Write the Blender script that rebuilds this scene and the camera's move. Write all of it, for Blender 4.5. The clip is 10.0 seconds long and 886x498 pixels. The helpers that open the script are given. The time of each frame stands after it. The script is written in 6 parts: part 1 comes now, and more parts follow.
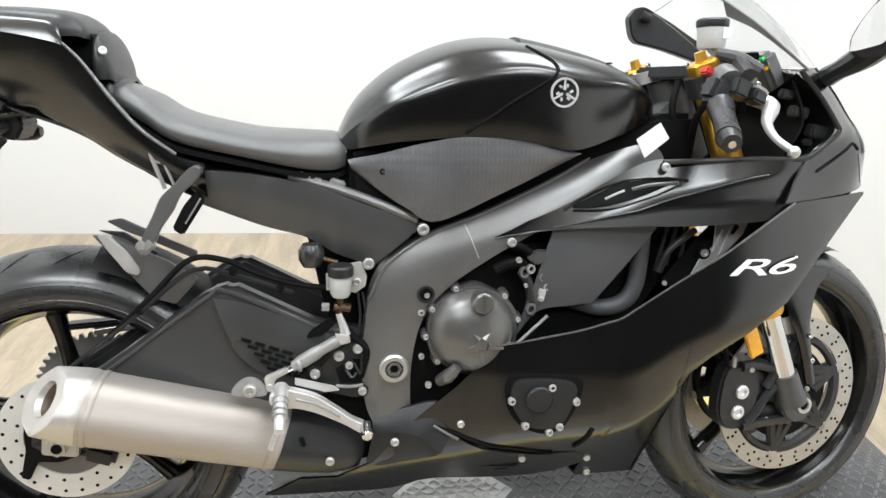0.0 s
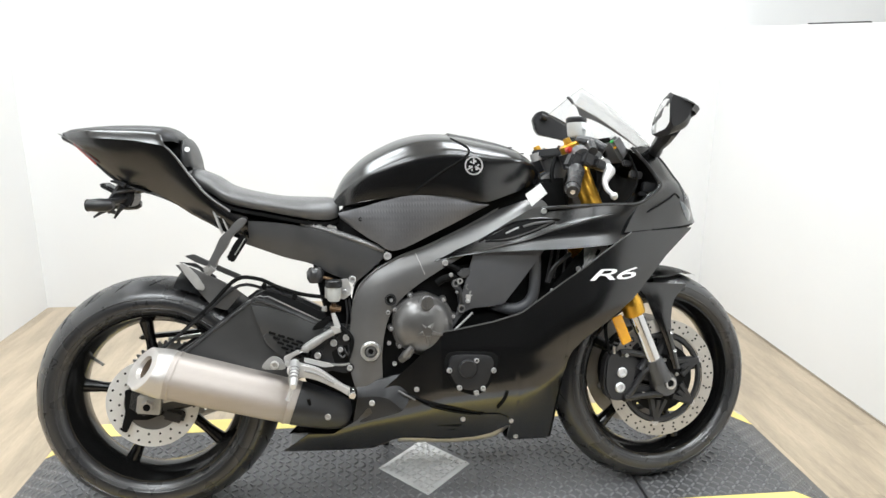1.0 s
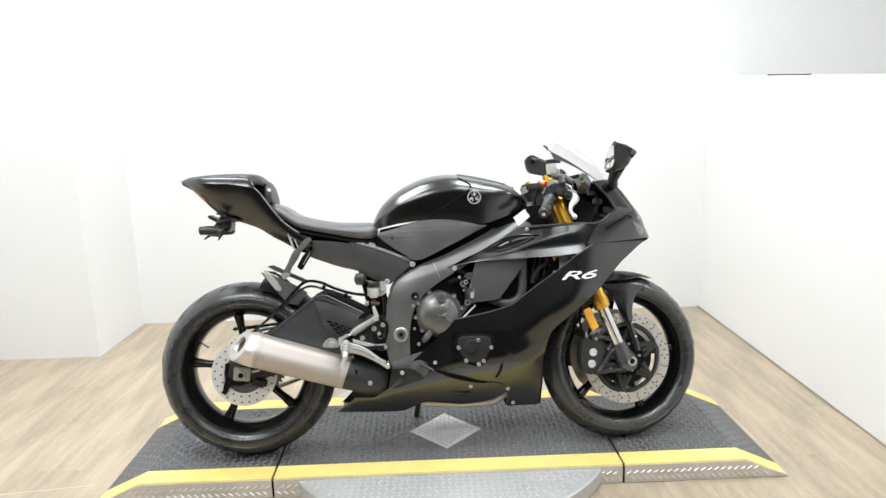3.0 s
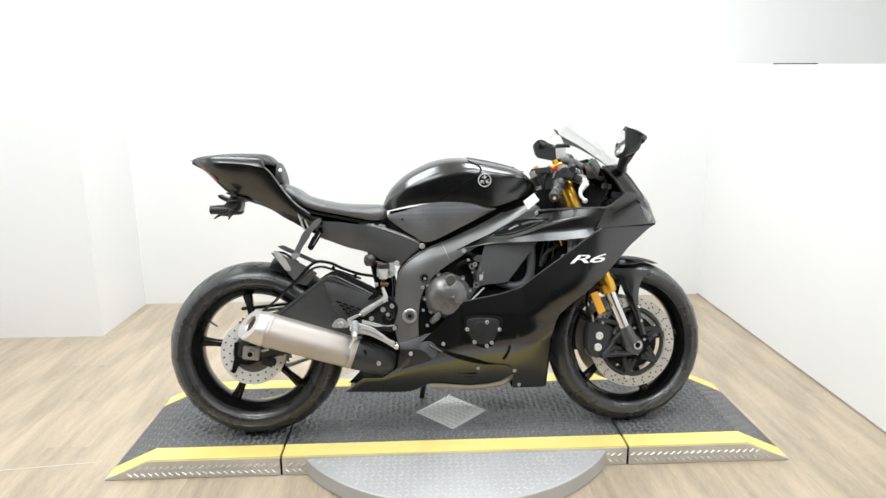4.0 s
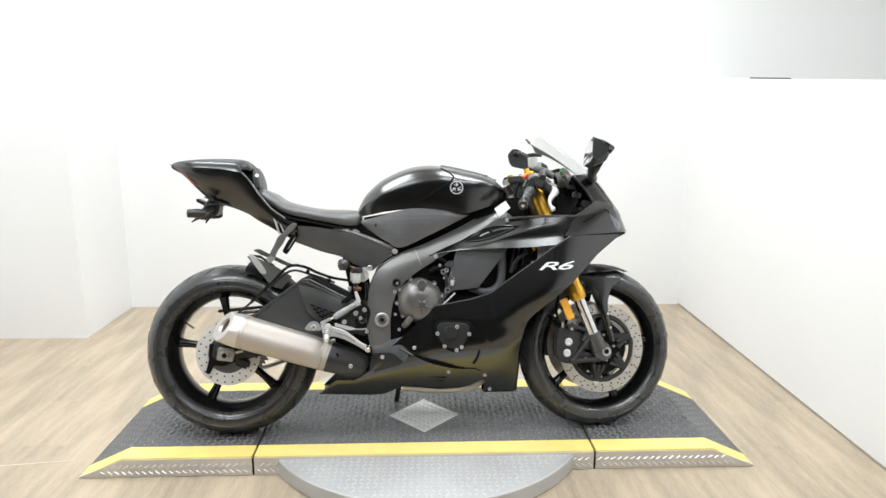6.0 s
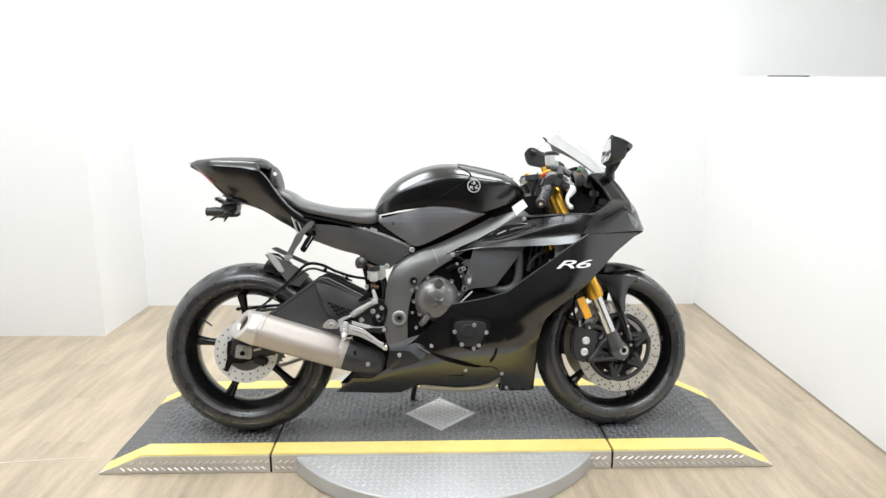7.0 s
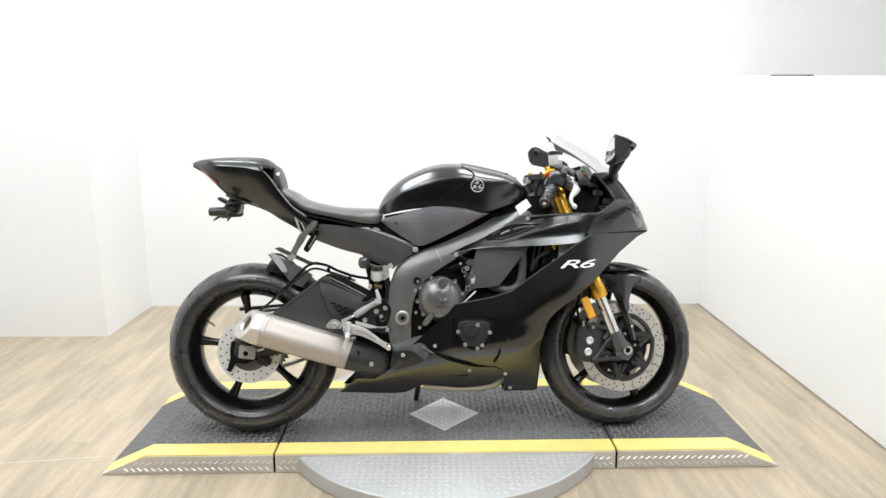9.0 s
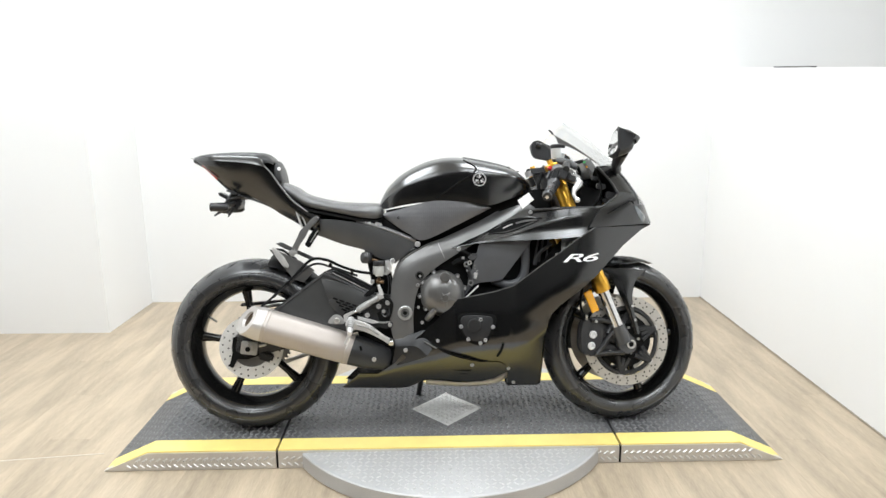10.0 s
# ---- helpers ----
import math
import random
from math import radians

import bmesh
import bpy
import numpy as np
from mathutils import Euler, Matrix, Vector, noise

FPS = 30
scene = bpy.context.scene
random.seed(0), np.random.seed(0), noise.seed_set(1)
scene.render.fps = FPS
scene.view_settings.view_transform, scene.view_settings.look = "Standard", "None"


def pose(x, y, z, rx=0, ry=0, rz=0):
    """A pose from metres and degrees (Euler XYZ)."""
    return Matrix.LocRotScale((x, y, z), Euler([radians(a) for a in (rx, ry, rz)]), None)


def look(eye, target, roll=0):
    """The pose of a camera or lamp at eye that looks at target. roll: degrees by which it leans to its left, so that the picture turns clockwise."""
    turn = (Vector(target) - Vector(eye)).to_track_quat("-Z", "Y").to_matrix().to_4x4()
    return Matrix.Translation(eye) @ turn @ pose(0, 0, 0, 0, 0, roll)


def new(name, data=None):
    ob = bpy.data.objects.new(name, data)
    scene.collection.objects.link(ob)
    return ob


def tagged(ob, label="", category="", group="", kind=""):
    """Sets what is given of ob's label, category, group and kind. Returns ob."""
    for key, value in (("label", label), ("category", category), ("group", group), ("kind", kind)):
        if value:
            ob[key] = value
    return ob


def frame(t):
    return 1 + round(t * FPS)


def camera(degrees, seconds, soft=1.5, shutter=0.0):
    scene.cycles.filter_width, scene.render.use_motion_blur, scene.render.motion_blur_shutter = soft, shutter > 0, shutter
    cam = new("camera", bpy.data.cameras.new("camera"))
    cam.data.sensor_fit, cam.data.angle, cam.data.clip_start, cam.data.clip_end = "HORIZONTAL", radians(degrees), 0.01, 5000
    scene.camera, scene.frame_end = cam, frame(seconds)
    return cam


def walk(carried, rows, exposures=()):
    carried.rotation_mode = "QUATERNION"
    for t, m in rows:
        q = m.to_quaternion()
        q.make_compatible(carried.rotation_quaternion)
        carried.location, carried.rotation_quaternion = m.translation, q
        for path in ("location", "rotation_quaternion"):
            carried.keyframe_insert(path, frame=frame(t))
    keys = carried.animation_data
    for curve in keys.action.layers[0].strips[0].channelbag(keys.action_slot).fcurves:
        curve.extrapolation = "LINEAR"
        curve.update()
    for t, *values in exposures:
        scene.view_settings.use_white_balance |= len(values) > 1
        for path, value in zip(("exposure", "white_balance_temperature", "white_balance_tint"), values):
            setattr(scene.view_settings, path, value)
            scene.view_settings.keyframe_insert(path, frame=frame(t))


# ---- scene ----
from mathutils.bvhtree import BVHTree

cam = camera(65.5, 10.0)
PATH = [
    (0, (-0.181, -1.184, 1.185), (0.049, 0.642, 0.402), 2.5),
    (0.5, (-0.116, -1.531, 1.199), (-0.039, 0.353, 0.533), 2.2),
    (1, (-0.085, -1.818, 1.232), (0.079, 0.108, 0.721), 0.2),
    (1.5, (-0.085, -2.067, 1.279), (0.015, -0.122, 0.825), -0.9),
    (2, (0.016, -2.29, 1.286), (0.044, -0.336, 0.861), 0.4),
    (2.5, (0.005, -2.405, 1.304), (-0.008, -0.446, 0.901), -1.6),
    (3.8, (-0.043, -2.48, 1.288), (0.03, -0.526, 0.865), -0.9),
    (4, (-0.059, -2.474, 1.287), (-0.018, -0.524, 0.846), -0.7),
    (4.5, (-0.001, -2.515, 1.287), (-0.033, -0.559, 0.87), -0.9),
    (5, (0.03, -2.525, 1.279), (0.012, -0.565, 0.878), -1.7),
    (5.5, (0.027, -2.532, 1.277), (0.069, -0.572, 0.881), -0.1),
    (5.7, (0.037, -2.527, 1.284), (0.085, -0.571, 0.87), -0.0),
    (7, (0.013, -2.529, 1.277), (0.025, -0.572, 0.864), -0.1),
    (7.5, (0.019, -2.518, 1.265), (0.02, -0.56, 0.857), -0.5),
    (8, (0.014, -2.521, 1.27), (0.015, -0.564, 0.861), -0.3),
    (8.5, (0.008, -2.524, 1.272), (0.013, -0.568, 0.857), -0.1),
    (9, (0.007, -2.525, 1.274), (0.014, -0.567, 0.862), -0.2),
    (9.5, (0.006, -2.516, 1.271), (0.008, -0.561, 0.851), -0.3),
    (10, (0.0, -2.513, 1.271), (0.006, -0.56, 0.844), -0.5),
]
walk(cam, [(t, look(eye, target, roll)) for t, eye, target, roll in PATH])

# ---------------------------------------------------------------- light
world = bpy.data.worlds.new("world")
scene.world = world
world.use_nodes = True
world.node_tree.nodes["Background"].inputs[0].default_value = (0.9, 0.95, 1.0, 1)
world.node_tree.nodes["Background"].inputs[1].default_value = 0.08
scene.view_settings.exposure = 0.0
LAMP_WATTS = 31.0
LAMP_COLOR = (0.915, 0.965, 1.0)
LAMPS = [(-1.3, 0.75), (0.75, 0.75), (-1.3, -0.9), (0.75, -0.9), (-1.3, -2.4), (0.75, -2.4), (2.9, -0.3)]
CEILING = 2.9


# ---------------------------------------------------------------- materials
def mat(name, color, rough=0.5, metal=0.0, spread=0.12, scale=6.0, bump=0.0, bump_scale=180.0, rough_spread=0.08,
        stretch=(1, 1, 1), coat=0.0, per_object=0.0, spec=0.5):
    """A surface with mottling at two scales, uneven gloss and fine relief."""
    m = bpy.data.materials.new(name)
    m.use_nodes = True
    t = m.node_tree
    n, l = t.nodes, t.links
    p = n["Principled BSDF"]
    p.inputs["Metallic"].default_value = metal
    p.inputs["Coat Weight"].default_value = coat
    p.inputs["Specular IOR Level"].default_value = spec
    co = n.new("ShaderNodeTexCoord")
    mp = n.new("ShaderNodeMapping")
    mp.inputs["Scale"].default_value = stretch
    l.new(co.outputs["Object"], mp.inputs[0])
    big = n.new("ShaderNodeTexNoise")
    big.inputs["Scale"].default_value = scale
    big.inputs["Detail"].default_value = 6
    l.new(mp.outputs[0], big.inputs["Vector"])
    fine = n.new("ShaderNodeTexNoise")
    fine.inputs["Scale"].default_value = bump_scale
    fine.inputs["Detail"].default_value = 3
    l.new(mp.outputs[0], fine.inputs["Vector"])
    mixv = n.new("ShaderNodeMath")
    mixv.operation = "MULTIPLY_ADD"
    mixv.inputs[1].default_value = 0.35
    l.new(fine.outputs["Fac"], mixv.inputs[0])
    l.new(big.outputs["Fac"], mixv.inputs[2])
    last = mixv.outputs[0]
    if per_object:
        info = n.new("ShaderNodeObjectInfo")
        add = n.new("ShaderNodeMath")
        add.operation = "MULTIPLY_ADD"
        add.inputs[1].default_value = per_object
        l.new(info.outputs["Random"], add.inputs[0])
        l.new(last, add.inputs[2])
        last = add.outputs[0]
    ramp = n.new("ShaderNodeValToRGB")
    ramp.color_ramp.elements[0].position = 0.35
    ramp.color_ramp.elements[1].position = 0.98 + per_object * 0.6
    ramp.color_ramp.elements[0].color = (*[c * (1 - spread) for c in color], 1)
    ramp.color_ramp.elements[1].color = (*[min(1, c * (1 + spread)) for c in color], 1)
    l.new(last, ramp.inputs[0])
    l.new(ramp.outputs[0], p.inputs["Base Color"])
    rr = n.new("ShaderNodeMapRange")
    rr.inputs["To Min"].default_value = max(0.02, rough - rough_spread)
    rr.inputs["To Max"].default_value = min(1, rough + rough_spread)
    l.new(big.outputs["Fac"], rr.inputs[0])
    l.new(rr.outputs[0], p.inputs["Roughness"])
    if bump:
        b = n.new("ShaderNodeBump")
        b.inputs["Strength"].default_value = bump
        b.inputs["Distance"].default_value = 0.002
        l.new(fine.outputs["Fac"], b.inputs["Height"])
        l.new(b.outputs[0], p.inputs["Normal"])
    return m


def glow(name, color, strength):
    m = bpy.data.materials.new(name)
    m.use_nodes = True
    p = m.node_tree.nodes["Principled BSDF"]
    p.inputs["Emission Color"].default_value = (*color, 1)
    p.inputs["Emission Strength"].default_value = strength
    return m


def glass(name, color, rough=0.02, alpha=1.0):
    m = bpy.data.materials.new(name)
    m.use_nodes = True
    p = m.node_tree.nodes["Principled BSDF"]
    p.inputs["Base Color"].default_value = (*color, 1)
    p.inputs["Transmission Weight"].default_value = 1.0
    p.inputs["Roughness"].default_value = rough
    p.inputs["IOR"].default_value = 1.45
    return m


M_WALL = mat("white_wall_paint", (0.79, 0.79, 0.785), 0.7, spread=0.02, scale=1.5, bump=0.08, bump_scale=260)
M_CEIL = mat("ceiling_paint", (0.82, 0.82, 0.81), 0.85, spread=0.02, scale=1.0)
# Near-black for unseen walls, added so the black paint reflects dark.
M_UNSEEN_DARK_WALL = mat("unseen_dark_wall", (0.05, 0.05, 0.05), 0.8, spread=0.1, scale=0.8)
M_GREY_WALL = mat("grey_wall_paint", (0.67, 0.63, 0.575), 0.8, spread=0.04, scale=1.2)
M_PAINT = mat("satin_black_paint", (0.0036, 0.0036, 0.0038), 0.22, spread=0.12, scale=9, rough_spread=0.025, spec=0.85)
M_PAINT.node_tree.nodes["Principled BSDF"].inputs["IOR"].default_value = 1.57
M_PLASTIC = mat("black_plastic", (0.020, 0.020, 0.021), 0.38, spread=0.2, scale=14, bump=0.12, bump_scale=700)
M_FRAME = mat("dark_grey_frame_paint", (0.175, 0.173, 0.171), 0.33, metal=0.5, spread=0.15, scale=12, bump=0.08, bump_scale=600)
M_ENGINE = mat("engine_cover_paint", (0.178, 0.174, 0.170), 0.32, metal=0.65, spread=0.2, scale=16, bump=0.1, bump_scale=500)
M_RUBBER = mat("tyre_rubber", (0.027, 0.027, 0.028), 0.28, spread=0.25, scale=14, bump=0.08, bump_scale=400, rough_spread=0.06, spec=0.75)
M_RIM = mat("gloss_black_rim", (0.006, 0.006, 0.006), 0.13, spread=0.15, scale=10, rough_spread=0.06)
M_SEAT = mat("seat_vinyl", (0.075, 0.074, 0.074), 0.33, spread=0.15, scale=18, bump=0.3, bump_scale=800, spec=1.0)
M_TITAN = mat("brushed_muffler_metal", (0.50, 0.455, 0.42), 0.58, metal=0.65, spread=0.1, scale=5, bump=0.06, bump_scale=120, stretch=(0.15, 1, 1))
M_END = mat("pale_end_cap_metal", (0.66, 0.63, 0.60), 0.5, metal=0.75, spread=0.08, scale=14)
M_CAST = mat("bright_cast_metal", (0.70, 0.69, 0.68), 0.36, metal=0.6, spread=0.1, scale=30, bump=0.1, bump_scale=500)
M_GREY = mat("grey_cast_metal", (0.36, 0.355, 0.345), 0.45, metal=0.3, spread=0.2, scale=30, bump=0.12, bump_scale=500)
M_TRIM = mat("charcoal_plastic", (0.055, 0.055, 0.056), 0.34, spread=0.2, scale=14, bump=0.12, bump_scale=700, spec=0.8)
M_BOLT = mat("bright_bolt_head", (0.66, 0.655, 0.65), 0.3, metal=0.6, spread=0.08)
M_GREEN = mat("green_lamp_lens", (0.05, 0.55, 0.12), 0.3, spread=0.1)
M_STEEL = mat("machined_steel", (0.60, 0.585, 0.56), 0.42, metal=0.7, spread=0.12, scale=20)
M_ALU = mat("cast_aluminium", (0.62, 0.62, 0.61), 0.4, metal=0.9, spread=0.12, scale=25, bump=0.1, bump_scale=500)
M_CHROME = mat("polished_steel", (0.75, 0.75, 0.75), 0.12, metal=1.0, spread=0.05, scale=10, rough_spread=0.04)
M_GOLD = mat("gold_anodised", (0.76, 0.42, 0.055), 0.3, metal=0.85, spread=0.12, scale=15)
M_AMBER = mat("amber_reflector", (0.90, 0.42, 0.01), 0.2, spread=0.1, scale=60, coat=0.5)
M_WHITE = mat("white_lettering", (0.85, 0.85, 0.85), 0.4, spread=0.03)
M_SILVER = mat("silver_emblem", (0.78, 0.78, 0.78), 0.3, metal=0.6, spread=0.05)
# Flat black for black parts, and for shade painted into holes and gaps.
M_DARK = mat("black_part_and_shade", (0.0035, 0.0035, 0.0035), 0.7, spread=0.2, spec=0.15)
M_RED = mat("red_plastic", (0.5, 0.03, 0.02), 0.35, spread=0.1)
M_COPPER = mat("brass_fitting", (0.10, 0.065, 0.038), 0.35, metal=0.9, spread=0.1)
M_CLEAR = glass("clear_screen", (0.975, 0.98, 0.985))
# Pale bluish tone of the highlight painted on the nose.
M_NOSE_HIGHLIGHT = mat("nose_highlight_tone", (0.12, 0.135, 0.15), 0.12, metal=0.3, spread=0.2, scale=40, coat=0.6)
M_REAR_DISC = mat("pale_ground_steel", (0.74, 0.735, 0.72), 0.45, metal=0.45, spread=0.1, scale=24)
M_TAG = mat("white_paper_tag", (0.88, 0.88, 0.87), 0.7, spread=0.02)
M_DECK = mat("dark_rubber_deck", (0.092, 0.092, 0.094), 0.42, spread=0.35, scale=5, bump=0.2, bump_scale=300)
# Lighter than the deck, to put the lugs' highlights into their colour.
M_LUG = mat("highlighted_tread_lug", (0.185, 0.185, 0.188), 0.34, spread=0.25, scale=6)
M_YELLOW = mat("yellow_safety_paint", (0.85, 0.675, 0.22), 0.5, spread=0.12, scale=8, bump=0.1, bump_scale=300)
M_PLATE = mat("aluminium_tread_plate", (0.62, 0.59, 0.55), 0.45, metal=0.5, spread=0.18, scale=6, bump=0.1, bump_scale=200)
M_PLATE_LUG = mat("polished_tread_lug", (0.62, 0.615, 0.605), 0.36, metal=0.5, spread=0.1, scale=9)
M_DIAMOND = mat("brushed_diamond_plate", (0.66, 0.66, 0.65), 0.5, metal=0.15, spread=0.12, scale=22, bump=0.1, bump_scale=200)
M_DISC = mat("pale_tread_disc", (0.50, 0.50, 0.50), 0.5, metal=0.35, spread=0.1, scale=7, bump=0.06, bump_scale=200)
M_TAN_STEEL = mat("heat_tanned_steel", (0.50, 0.475, 0.435), 0.42, metal=0.7, spread=0.15, scale=20)
M_SUBFLOOR = mat("beige_underlay", (0.30, 0.26, 0.21), 0.7, spread=0.15, scale=2)
M_COVER = mat("black_cast_cover", (0.022, 0.022, 0.023), 0.4, metal=0.2, spread=0.2, scale=20, bump=0.15, bump_scale=500)
M_PANEL = mat("grey_moulded_plastic", (0.070, 0.071, 0.076), 0.5, spread=0.15, scale=12, bump=0.1, bump_scale=600)
M_ARM = mat("dark_swingarm_paint", (0.060, 0.060, 0.060), 0.34, metal=0.2, spread=0.2, scale=10, bump=0.08, bump_scale=600, spec=0.5)
M_SEAM = mat("pale_floor_seam", (0.62, 0.57, 0.49), 0.5, spread=0.05)


def weave(name):
    """Black plastic with a fine woven relief."""
    m = mat(name, (0.13, 0.13, 0.135), 0.36, metal=0.35, spread=0.2, scale=14, spec=0.8)
    n, l = m.node_tree.nodes, m.node_tree.links
    co = n.new("ShaderNodeTexCoord")
    waves = []
    for axis, scale in (("X", 44), ("Z", 20)):
        w = n.new("ShaderNodeTexWave")
        w.bands_direction = axis
        w.inputs["Scale"].default_value = scale
        w.inputs["Distortion"].default_value = 0.4
        l.new(co.outputs["Object"], w.inputs["Vector"])
        waves.append(w)
    both = n.new("ShaderNodeMath")
    both.operation = "MULTIPLY"
    l.new(waves[0].outputs["Fac"], both.inputs[0])
    l.new(waves[1].outputs["Fac"], both.inputs[1])
    b = n.new("ShaderNodeBump")
    b.inputs["Strength"].default_value = 0.3
    b.inputs["Distance"].default_value = 0.0012
    l.new(both.outputs[0], b.inputs["Height"])
    l.new(b.outputs[0], n["Principled BSDF"].inputs["Normal"])
    return m


M_WEAVE = weave("woven_black_plastic")
M_MIRROR = mat("mirror_silver", (0.88, 0.88, 0.88), 0.03, metal=1.0, spread=0.01, rough_spread=0.01)
M_RESERVOIR = mat("cloudy_plastic", (0.52, 0.53, 0.515), 0.35, spread=0.08, scale=30)


# ---------------------------------------------------------------- shapes
def part(name, bm, material, parent=None, label="", smooth=35):
    me = bpy.data.meshes.new(name)
    bmesh.ops.recalc_face_normals(bm, faces=bm.faces)
    bm.to_mesh(me)
    bm.free()
    if smooth:
        me.polygons.foreach_set("use_smooth", [True] * len(me.polygons))
        me.set_sharp_from_angle(angle=radians(smooth))
    me.materials.append(material)
    ob = new(name, me)
    if parent:
        ob.parent = parent
    if label:
        tagged(ob, label)
    return ob


def thing(name, m, label, category, group="", kind=""):
    e = new(name)
    e.empty_display_size = 0.1
    e.matrix_basis = m
    return tagged(e, label, category, group, kind)


def spline(pts, n, closed=False):
    """n points along a smooth curve through pts."""
    P = [Vector(p) for p in pts]
    k = len(P)
    if k == 2:
        return [P[0].lerp(P[1], i / (n - 1)) for i in range(n)]
    dist = [0.0]
    for i in range(1, k + (1 if closed else 0)):
        dist.append(dist[-1] + max(1e-6, (P[i % k] - P[i - 1]).length))
    total, out, spans = dist[-1], [], len(dist) - 1
    for i in range(n):
        s = total * i / (n if closed else n - 1)
        j = 0
        while j < spans - 1 and s > dist[j + 1]:
            j += 1
        t = (s - dist[j]) / (dist[j + 1] - dist[j])
        if closed:
            a, b, c, d = P[(j - 1) % k], P[j % k], P[(j + 1) % k], P[(j + 2) % k]
        else:
            b, c = P[j], P[j + 1]
            a = P[j - 1] if j > 0 else b + (b - c)
            d = P[j + 2] if j + 2 < k else c + (c - b)
        out.append(0.5 * ((2 * b) + (c - a) * t + (2 * a - 5 * b + 4 * c - d) * t * t + (3 * b - a - 3 * c + d) * t ** 3))
    return out


def grid_mesh(rows, close_u=False, close_v=False, caps=False):
    bm = bmesh.new()
    V = [[bm.verts.new(p) for p in r] for r in rows]
    nu, nv = len(V), len(V[0])
    for i in range(nu - (0 if close_u else 1)):
        for j in range(nv - (0 if close_v else 1)):
            q = [V[i][j], V[(i + 1) % nu][j], V[(i + 1) % nu][(j + 1) % nv], V[i][(j + 1) % nv]]
            bm.faces.new(q)
    if caps:
        bm.faces.new(V[0])
        bm.faces.new(V[-1])
    return bm


def loft(curves, nu=28, nv=12, thick=0.0, caps=False, closed=False):
    """A smooth sheet through several curves; thick makes it a shell."""
    C = [spline(c, nv, closed) for c in curves]
    cols = [spline([c[j] for c in C], nu) for j in range(nv)]
    rows = [[cols[j][i] for j in range(nv)] for i in range(nu)]
    bm = grid_mesh(rows, close_v=closed, caps=caps)
    bmesh.ops.remove_doubles(bm, verts=bm.verts, dist=1e-5)
    if thick:
        bmesh.ops.recalc_face_normals(bm, faces=bm.faces)
        bmesh.ops.solidify(bm, geom=bm.faces[:], thickness=thick)
    return bm


def sheet(top, bottom, y_top, y_bottom, bulge=0.0, nu=40, nv=10, thick=0.004, side=-1):
    """A curved panel between two outlines in (x, z); y_top and y_bottom: half-widths (a number or one per point)."""
    def curve(o, y):
        ys = y if isinstance(y, (list, tuple)) else [y] * len(o)
        return spline([(x, side * w, z) for (x, z), w in zip(o, ys)], nu)
    A, B = curve(top, y_top), curve(bottom, y_bottom)
    rows = []
    for a, b in zip(A, B):
        row = []
        for j in range(nv):
            v = j / (nv - 1)
            p = a.lerp(b, v)
            p.y += side * bulge * math.sin(math.pi * v)
            row.append(p)
        rows.append(row)
    bm = grid_mesh(rows)
    bmesh.ops.remove_doubles(bm, verts=bm.verts, dist=1e-5)
    if thick:
        back = [[(p.x, p.y - side * thick, p.z) for p in r] for r in rows]
        bm2 = bmesh.new()
        F = [[bm2.verts.new(p) for p in r] for r in rows]
        G = [[bm2.verts.new(p) for p in r] for r in back]
        n, m = len(F), len(F[0])
        for i in range(n - 1):
            for j in range(m - 1):
                bm2.faces.new((F[i][j], F[i + 1][j], F[i + 1][j + 1], F[i][j + 1]))
                bm2.faces.new((G[i][j], G[i][j + 1], G[i + 1][j + 1], G[i + 1][j]))
        for i in range(n - 1):
            bm2.faces.new((F[i][0], G[i][0], G[i + 1][0], F[i + 1][0]))
            bm2.faces.new((F[i][-1], F[i + 1][-1], G[i + 1][-1], G[i][-1]))
        for j in range(m - 1):
            bm2.faces.new((F[0][j], F[0][j + 1], G[0][j + 1], G[0][j]))
            bm2.faces.new((F[-1][j], G[-1][j], G[-1][j + 1], F[-1][j + 1]))
        bmesh.ops.remove_doubles(bm2, verts=bm2.verts, dist=1e-5)
        bm.free()
        return bm2
    return bm


def lathe(profile, segs=64, center=(0, 0, 0), closed=True):
    """Turns (radius, y) points about the y axis."""
    rows = []
    for i in range(segs):
        a = 2 * math.pi * i / segs
        rows.append([(center[0] + r * math.cos(a), center[1] + y, center[2] + r * math.sin(a)) for r, y in profile])
    bm = grid_mesh(rows, close_u=True, close_v=closed)
    bmesh.ops.remove_doubles(bm, verts=bm.verts, dist=1e-5)
    return bm


def tube(pts, r, segs=10, n=0, smooth=True):
    """A round bar along pts; r may be a list of radii."""
    n = n or max(2, (len(pts) - 1) * 6 + 1)
    C = spline(pts, n) if smooth else [Vector(p) for p in pts]
    rs = r if isinstance(r, (list, tuple)) else [r, r]
    rows, up = [], None
    for i, p in enumerate(C):
        d = (C[min(i + 1, len(C) - 1)] - C[max(i - 1, 0)]).normalized()
        if up is None:
            up = Vector((0, 0, 1)) if abs(d.z) < 0.9 else Vector((1, 0, 0))
        up = (up - d * up.dot(d)).normalized()
        s = d.cross(up)
        f = i / (len(C) - 1) * (len(rs) - 1)
        k = min(int(f), len(rs) - 2)
        rad = rs[k] + (rs[k + 1] - rs[k]) * (f - k)
        rows.append([p + rad * (math.cos(2 * math.pi * j / segs) * up + math.sin(2 * math.pi * j / segs) * s) for j in range(segs)])
    return grid_mesh(rows, close_v=True, caps=True)


